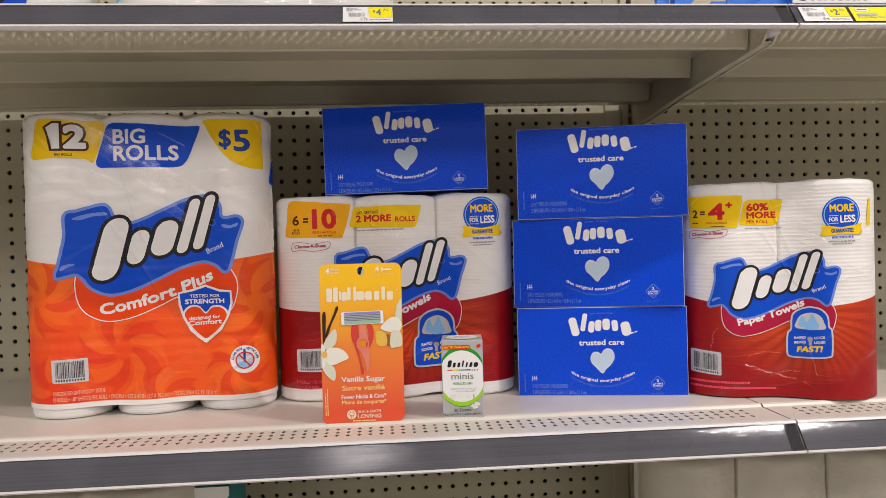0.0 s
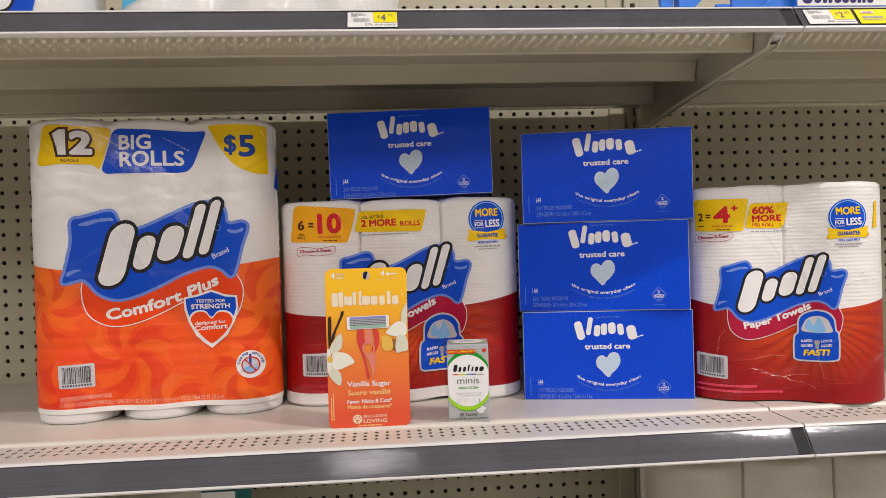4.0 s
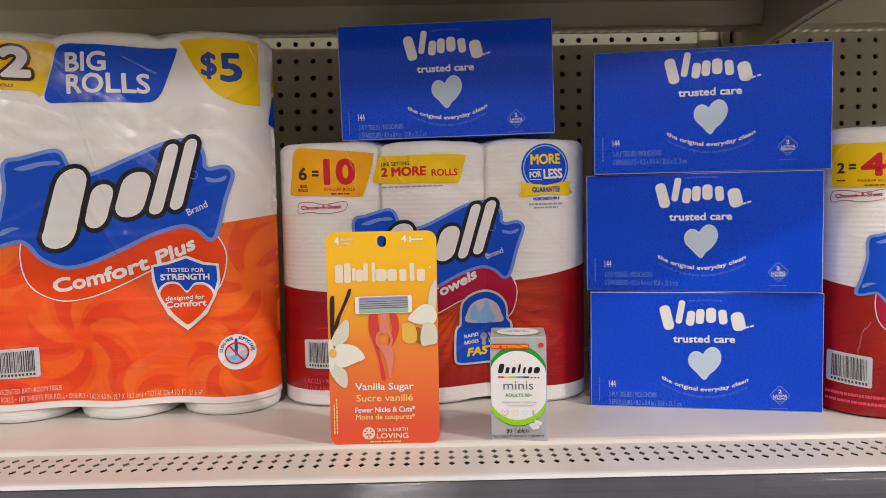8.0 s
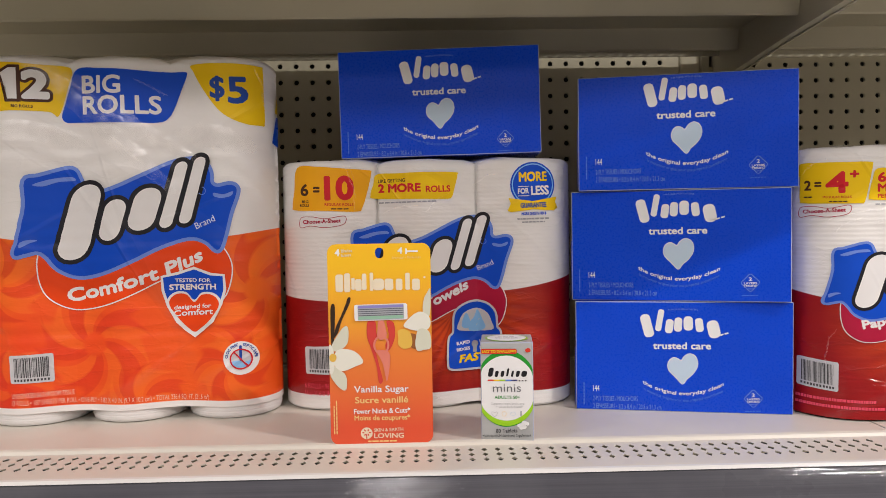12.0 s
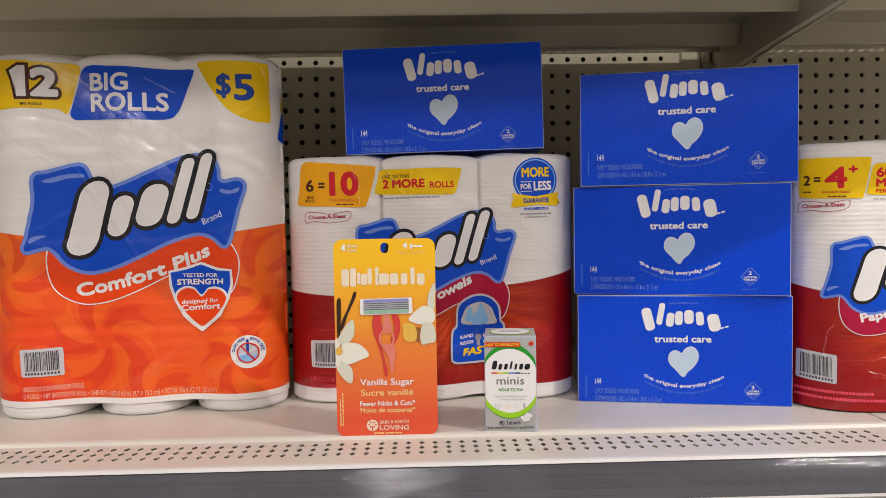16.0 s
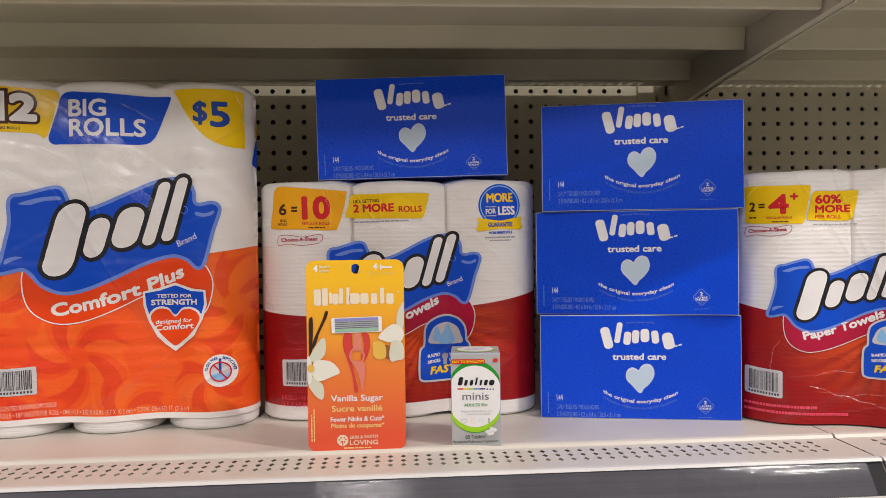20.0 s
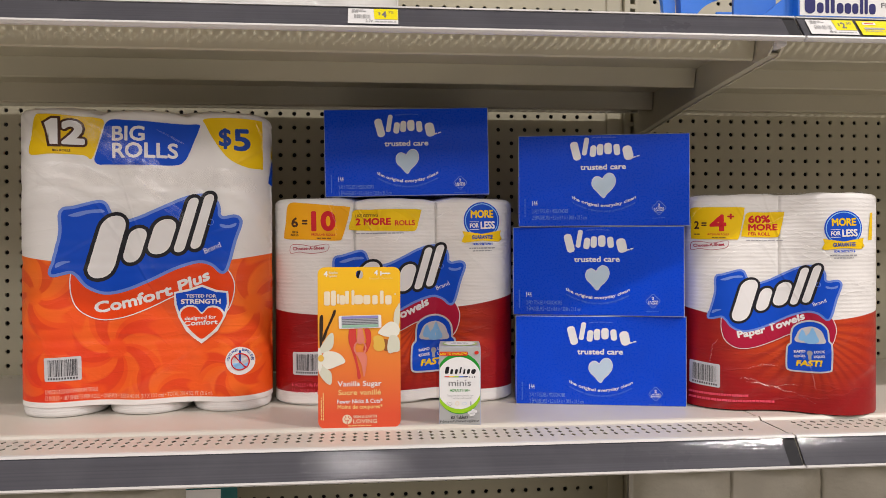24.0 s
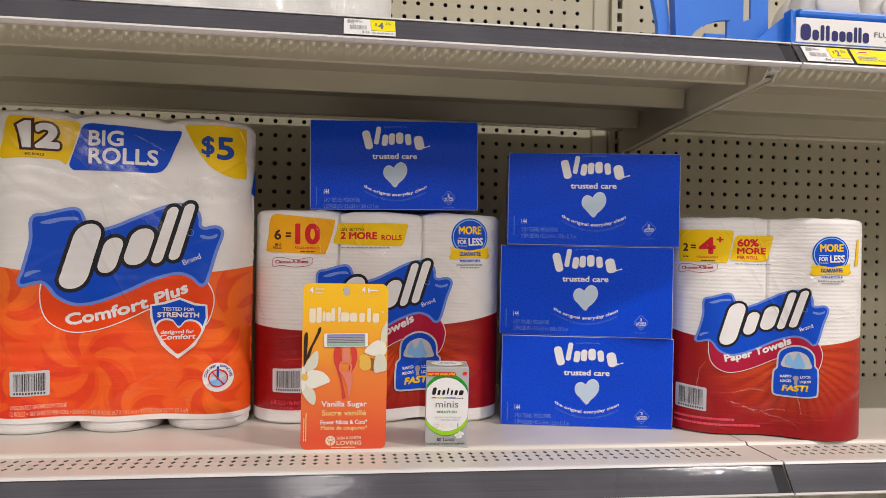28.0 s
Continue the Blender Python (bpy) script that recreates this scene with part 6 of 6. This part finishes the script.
def price_tag(x0, x1, price, cents, small, split):
    w, h = x1 - x0, 0.0262
    t = thing("price_tag", pose((x0 + x1) / 2, CH_Y - 0.0017, UP + CH_Z + 0.0008, CH_LEAN), "white and yellow paper price tag in the price channel", "price tag", "price tags")
    host = part("paper", box(-w / 2, w / 2, 0, 0.0005, -h / 2, h / 2), T_WHITE, t)
    s = Flat()
    sx = -w / 2 + w * split
    shape(s, t, [(sx, h * 0.48), (w / 2 - 0.0004, h * 0.48), (w / 2 - 0.0004, -h * 0.22), (sx + 0.001, -h * 0.22)], T_YELLOW, 1, "yellow_field", False)
    lettering(s, t, "$", (sx + 0.0052, 0.0024), (sx + 0.0078, 0.0024), 0.0046, T_INK, 2, 0.005)
    lettering(s, t, price, (sx + 0.009, -0.0026), (sx + 0.0146, -0.0026), 0.0118, T_INK, 2, 0.02)
    lettering(s, t, cents, (sx + 0.0168, 0.0048), (sx + 0.0226, 0.0048), 0.0044, T_INK, 2, 0.0)
    for k, (a, b) in enumerate(((0.08, 0.34), (0.08, 0.42), (0.08, 0.22))):
        bars(s, t, (-w / 2 + w * a * 0.9, h * (0.36 - 0.09 * k)), (-w / 2 + w * b * 0.9, h * (0.36 - 0.09 * k)), 0.0013, T_FADE, 2, 4, k + 2)
    bm = bmesh.new()
    rng = random.Random(5)
    x = -w / 2 + w * 0.12
    while x < sx - 0.004:
        e = rng.choice((0.0004, 0.0006, 0.0009))
        bm.faces.new([bm.verts.new((a, b, 0)) for a, b in ((x, -h * 0.18), (x + e, -h * 0.18), (x + e, h * 0.08), (x, h * 0.08))])
        x += e + rng.choice((0.0004, 0.0007))
    tagged(lay("barcode_bars", bm, s, T_FADE, t, 2), kind="stuff")
    if small:
        lettering(s, t, small, (sx - 0.009, -h * 0.42), (sx - 0.001, -h * 0.42), 0.0042, T_INK, 2, 0.0)
    bars(s, t, (sx + 0.002, -h * 0.40), (w / 2 - 0.002, -h * 0.40), 0.0012, T_FADE, 2, 5, 9)
    return nest(t, host, ("paper",))


price_tag(-0.0512, 0.0055, "4", "75", "2.7¢", 0.51)
price_tag(JOINT + 0.0095, JOINT + 0.0695, "2", "50", "6¢", 0.55)


def deal_tag():
    w, h = 0.125, 0.0262
    t = thing("deal_tag", pose(JOINT + 0.074 + w / 2, CH_Y - 0.0017, UP + CH_Z + 0.0008, CH_LEAN), "yellow paper deal tag in the price channel", "price tag", "price tags")
    host = part("paper", box(-w / 2, w / 2, 0, 0.0005, -h / 2, h / 2), T_YELLOW, t)
    s = Flat()
    shape(s, t, slab(-w / 2 + 0.0145, h * 0.28, 0.017, 0.0045, 0, 0.2), T_WHITE, 1, "white_mark", False)
    shape(s, t, slab(-w / 2 + 0.0145, h * 0.28, 0.012, 0.0016, 0, 0.4), R_PINK, 2, "red_mark", False)
    shape(s, t, slab(-w / 2 + 0.0185, -h * 0.06, 0.026, 0.0034, 0, 0.4), T_FADE, 1, "grey_mark", False)
    lettering(s, t, "Flushable Wipes", (-w / 2 + 0.006, -h * 0.30), (-w / 2 + 0.046, -h * 0.30), 0.0042, T_FADE, 1, 0.0)
    lettering(s, t, "2 $", (-w / 2 + 0.058, h * 0.12), (-w / 2 + 0.071, h * 0.12), 0.0062, T_INK, 1, 0.01)
    lettering(s, t, "for", (-w / 2 + 0.060, -h * 0.24), (-w / 2 + 0.071, -h * 0.24), 0.0058, T_INK, 1, 0.01)
    lettering(s, t, "4", (-w / 2 + 0.075, -h * 0.2), (-w / 2 + 0.085, -h * 0.2), 0.0135, T_INK, 1, 0.03)
    return nest(t, host, ("paper",))


deal_tag()


# ---- stock on the upper shelf ----
def plain_film(name, col, relief=0.5, rough=0.35):
    m, nt, b = node_mat(name)
    n, f = noise_node(nt, 18.0, 5), noise_node(nt, 70.0, 3)
    nt.links.new(mix_col(nt, ramp(nt, n.outputs[0], 0.3, 0.7), col, tuple(c * 0.85 for c in col)), b.inputs["Base Color"])
    put(b, Roughness=rough, Coat_Weight=0.5, Coat_Roughness=0.1)
    bump(nt, b, maths(nt, "ADD", n.outputs[0], maths(nt, "MULTIPLY", f.outputs[0], 0.4)), relief, 0.004)
    return m


WHITE_FILM = plain_film("white_film", (0.78, 0.78, 0.76))
DULL_FILM = plain_film("dull_clear_film", (0.56, 0.53, 0.45), 0.9)
AQUA = ink("film_aqua", (0.10, 0.50, 0.82), **FILM)
PALE_AQUA = ink("film_pale_aqua", (0.58, 0.72, 0.74), **FILM)
U1 = Lobed(3, 1, 0.0613, 0.25, 0.014, 2, 0.002, 11, 0.002)
U2 = Lobed(3, 1, 0.06, 0.25, 0.014, 2, 0.002, 12, 0.002)


def upper_packs():
    t = thing("bathroom_tissue_pack", pose(-0.173, 0.992, UP), "white and sky-blue film-wrapped pack of bathroom tissue", "tissue pack", "packs on the upper shelf")
    part("wrap", U1.wrap(0.002, rings=40), WHITE_FILM, t, "glossy printed plastic film", True)
    s = Wrapped(U1, 0.006, 0.02)
    shape(s, t, [(-0.178, 0.038), (-0.14, 0.046), (-0.09, 0.054), (-0.03, 0.056), (0.05, 0.053), (0.12, 0.060), (0.178, 0.075), (0.178, 0.19), (-0.178, 0.19)], PALE_AQUA, 0, "pale_field", False)
    shape(s, t, [(-0.178, 0.040), (-0.15, 0.046), (-0.10, 0.053), (-0.04, 0.058), (0.0, 0.066), (0.178, 0.085), (0.178, 0.19), (-0.178, 0.19)], AQUA, 1, "blue_field", False)
    for cx in (-0.122, -0.002, 0.118):
        shape(s, t, disc(cx, 0.018, 0.048, 0.030, 30), WHITE_FILM, 2, "cloud", False)
    film_seam(U1, t)
    t = thing("bathroom_tissue_pack", pose(-0.565, 0.99, UP), "white and deep blue film-wrapped pack of bathroom tissue", "tissue pack", "packs on the upper shelf")
    part("wrap", U2.wrap(0.002, rings=40), WHITE_FILM, t, "glossy printed plastic film", True)
    s = Wrapped(U2, 0.006, 0.02)
    shape(s, t, [(-0.16, 0.006), (0.02, 0.003), (0.105, 0.005), (0.114, 0.024), (0.130, 0.10), (0.10, 0.13), (-0.16, 0.12)], I_BLUE, 1, "banner")
    for i, x in enumerate((-0.06, -0.01, 0.035, 0.075)):
        shape(s, t, grown(slab(x, 0.046 + 0.004 * i, 0.030, 0.044, 0, 0.4, 0.25), 0.004), I_BLACK, 2, "mark_edge", False)
        shape(s, t, slab(x, 0.046 + 0.004 * i, 0.030, 0.044, 0, 0.4, 0.25), I_WHITE, 3, "mark", False)
    shape(s, t, slab(0.070, 0.010, 0.036, 0.008, 14, 0.5), I_PINK, 2, "ribbon", False)
    shape(s, t, slab(0.164, 0.012, 0.010, 0.016, 0, 0.3), I_BLUE, 1, "blue_patch", False)


upper_packs()

TRAY_BLUE = painted("blue_tray_plastic", (0.012, 0.17, 0.72), 0.35, 0.08, coat=0.2)


def plate(pts, y0, y1, bevel=0.001):
    bm = bmesh.new()
    a = [bm.verts.new((x, y0, z)) for x, z in pts]
    b = [bm.verts.new((x, y1, z)) for x, z in pts]
    bm.faces.new(a)
    bm.faces.new(b[::-1])
    for i in range(len(a)):
        j = (i + 1) % len(a)
        bm.faces.new((a[j], a[i], b[i], b[j]))
    bmesh.ops.recalc_face_normals(bm, faces=bm.faces[:])
    return bm


def display_tray():
    """A moulded tray for soft packs: curved posts, an arched side, a sloping cheek and a front with a rolled rim."""
    t = thing("display_tray", pose(0, 0, UP), "bright blue plastic display tray holding packs of wipes", "display tray")
    part("base", box(0.385, 0.80, 0.96, 1.2, 0.0005, 0.004, 0.001, 1), TRAY_BLUE, t)
    post = [(0.372, 0.004), (0.387, 0.004), (0.386, 0.05), (0.380, 0.09), (0.366, 0.15), (0.350, 0.15), (0.360, 0.09), (0.369, 0.05)]
    part("post", plate(post, 0.948, 0.958), TRAY_BLUE, t)
    arch = [(0.396, 0.004), (0.402, 0.004)] + [(0.470 - 0.062 * math.cos(a), 0.012 + 0.048 * math.sin(a)) for a in [math.pi / 2 * i / 9 for i in range(10)]] + [(0.472, 0.06), (0.472, 0.15), (0.385, 0.15), (0.392, 0.09)]
    part("arched_side", plate(arch, 0.945, 0.951), TRAY_BLUE, t)
    part("arch_rim", plate([(x - 0.004, z) for x, z in ((0.397, 0.004), (0.403, 0.004), (0.399, 0.09), (0.392, 0.15), (0.384, 0.15), (0.392, 0.09))], 0.940, 0.957), TRAY_BLUE, t)
    win = [(0.474, 0.004), (0.535, 0.034), (0.535, 0.15), (0.509, 0.15), (0.509, 0.068), (0.498, 0.064), (0.498, 0.15), (0.474, 0.15)]
    part("windowed_side", plate(win, 0.958, 0.963), TRAY_BLUE, t)
    part("sloping_cheek", plate([(0.470, 0.004), (0.556, 0.004), (0.556, 0.068), (0.548, 0.068)], 0.938, 0.944), TRAY_BLUE, t)
    part("corner_rib", box(0.548, 0.558, 0.925, 0.944, 0.004, 0.075, 0.003), TRAY_BLUE, t)
    part("front_wall", box(0.558, 0.80, 0.925, 0.931, 0.004, 0.066, 0.002), TRAY_BLUE, t)
    part("rolled_rim", box(0.556, 0.80, 0.918, 0.934, 0.062, 0.074, 0.004), TRAY_BLUE, t)
    part("back_wall", box(0.56, 0.80, 1.19, 1.196, 0.004, 0.12, 0.002), TRAY_BLUE, t)
    part("side_wall", box(0.79, 0.796, 0.93, 1.19, 0.004, 0.12, 0.002), TRAY_BLUE, t)
    return t


display_tray()


def wipes_pack(x, y, turn):
    """A soft pillow pack with a raised oval lid."""
    t = thing("wipes_pack", pose(x, y, UP + 0.006, 0, 0, turn), "white soft film pack of wipes standing in a tray", "wipes pack", "wipes packs")
    bm = bmesh.new()
    n, mrow = 28, 14
    loops = []
    for j in range(mrow + 1):
        v = j / mrow
        rr = math.sin(math.pi * (0.08 + 0.84 * v)) ** 0.45
        loops.append([bm.verts.new((0.052 * rr * math.copysign(abs(math.cos(a)) ** 0.7, math.cos(a)), 0.030 * rr * math.copysign(abs(math.sin(a)) ** 0.8, math.sin(a)) + 0.002 * noise.noise(Vector((a * 3, v * 8, x * 9))), 0.13 * v)) for a in [math.tau * i / n for i in range(n)]])
    for a, b in zip(loops, loops[1:]):
        for i in range(n):
            bm.faces.new((a[i], a[(i + 1) % n], b[(i + 1) % n], b[i]))
    bm.faces.new(loops[0][::-1])
    bm.faces.new(loops[-1])
    part("pouch", bm, WHITE_FILM, t, "", True)
    lid = bmesh.new()
    bmesh.ops.create_uvsphere(lid, u_segments=28, v_segments=10, radius=1.0, matrix=Matrix.Translation((0, -0.030, 0.085)) @ Matrix.Diagonal((0.034, 0.006, 0.026, 1)))
    part("lid", lid, WHITE_TRIM, t, "white plastic lid", True)
    return t


wipes_pack(0.628, 0.972, 2)
wipes_pack(0.735, 0.975, -3)
wipes_pack(0.655, 1.06, 4)


def shelf_sign():
    x0, x1, z0, z1 = 0.4920, 0.800, -0.0010, 0.0290
    t = thing("shelf_sign", pose((x0 + x1) / 2, FRONT - 0.0005, UP), "white card sign with navy lettering on the shelf edge", "sign")
    w = x1 - x0
    host = part("card", box(-w / 2, w / 2, 0, 0.0012, z0, z1, 0.0003, 1), C_WHITE, t)
    s = Flat()
    o = -w / 2
    for x, y, w_, h_ in ((0.0125, 0.0115, 0.0135, 0.0200), (0.0255, 0.0085, 0.0085, 0.0130), (0.0345, 0.0115, 0.0050, 0.0190), (0.0415, 0.0115, 0.0050, 0.0190), (0.0510, 0.0085, 0.0085, 0.0130), (0.0610, 0.0085, 0.0085, 0.0130), (0.0705, 0.0085, 0.0080, 0.0130), (0.0785, 0.0115, 0.0042, 0.0190), (0.0845, 0.0115, 0.0042, 0.0190), (0.0925, 0.0085, 0.0085, 0.0130)):
        shape(s, t, slab(o + x, y, w_, h_, 0, 0.45), C_NAVY, 1, "mark", False)
    lettering(s, t, "FLUSHABLE", (o + 0.104, 0.0105), (o + 0.166, 0.0105), 0.0064, C_GREY, 1, 0.004)
    lettering(s, t, "WIPES", (o + 0.1185, 0.0005), (o + 0.153, 0.0005), 0.0064, C_GREY, 1, 0.004)
    return nest(t, host, ("card",))


shelf_sign()


# ---- stock under the main shelf ----
L1 = Lobed(3, 1, 0.075, 0.318, 0.034, 0, 0, 21, 0.004, 0.006, 0.016, 0.006)
L2 = Lobed(2, 1, 0.075, 0.333, 0.012, 0, 0, 22, 0.004)
BOTTOM = 0.62
t_ = thing("paper_towel_pack", pose(0.607, 1.125, BOTTOM), "dull clear film pack of white paper rolls on the lower shelf", "towel pack", "packs on the lower shelf")
part("wrap", L1.wrap(0.002, rings=40), DULL_FILM, t_, "creased clear film", True)
film_seam(L1, t_)
t_ = thing("paper_towel_pack", pose(-0.44, 1.07, BOTTOM), "dull white film pack of paper rolls on the lower shelf", "towel pack", "packs on the lower shelf")
part("wrap", L2.wrap(0.002, rings=40), DULL_FILM, t_, "creased white film", True)
film_seam(L2, t_)
TEAL = ink("teal_card", (0.01, 0.22, 0.25), 0.45)
t_ = thing("carton", pose(-0.271, 1.05, BOTTOM), "teal and white card box on the lower shelf", "carton")
part("card_box", box(-0.0275, 0.0275, 0, 0.12, 0, 0.314, 0.0015), TEAL, t_)
shape(Flat(), t_, [(-0.0268, 0.282), (0.009, 0.279), (0.0268, 0.300), (0.0268, 0.3133), (-0.0268, 0.3133)], T_WHITE, 1, "white_label", False)
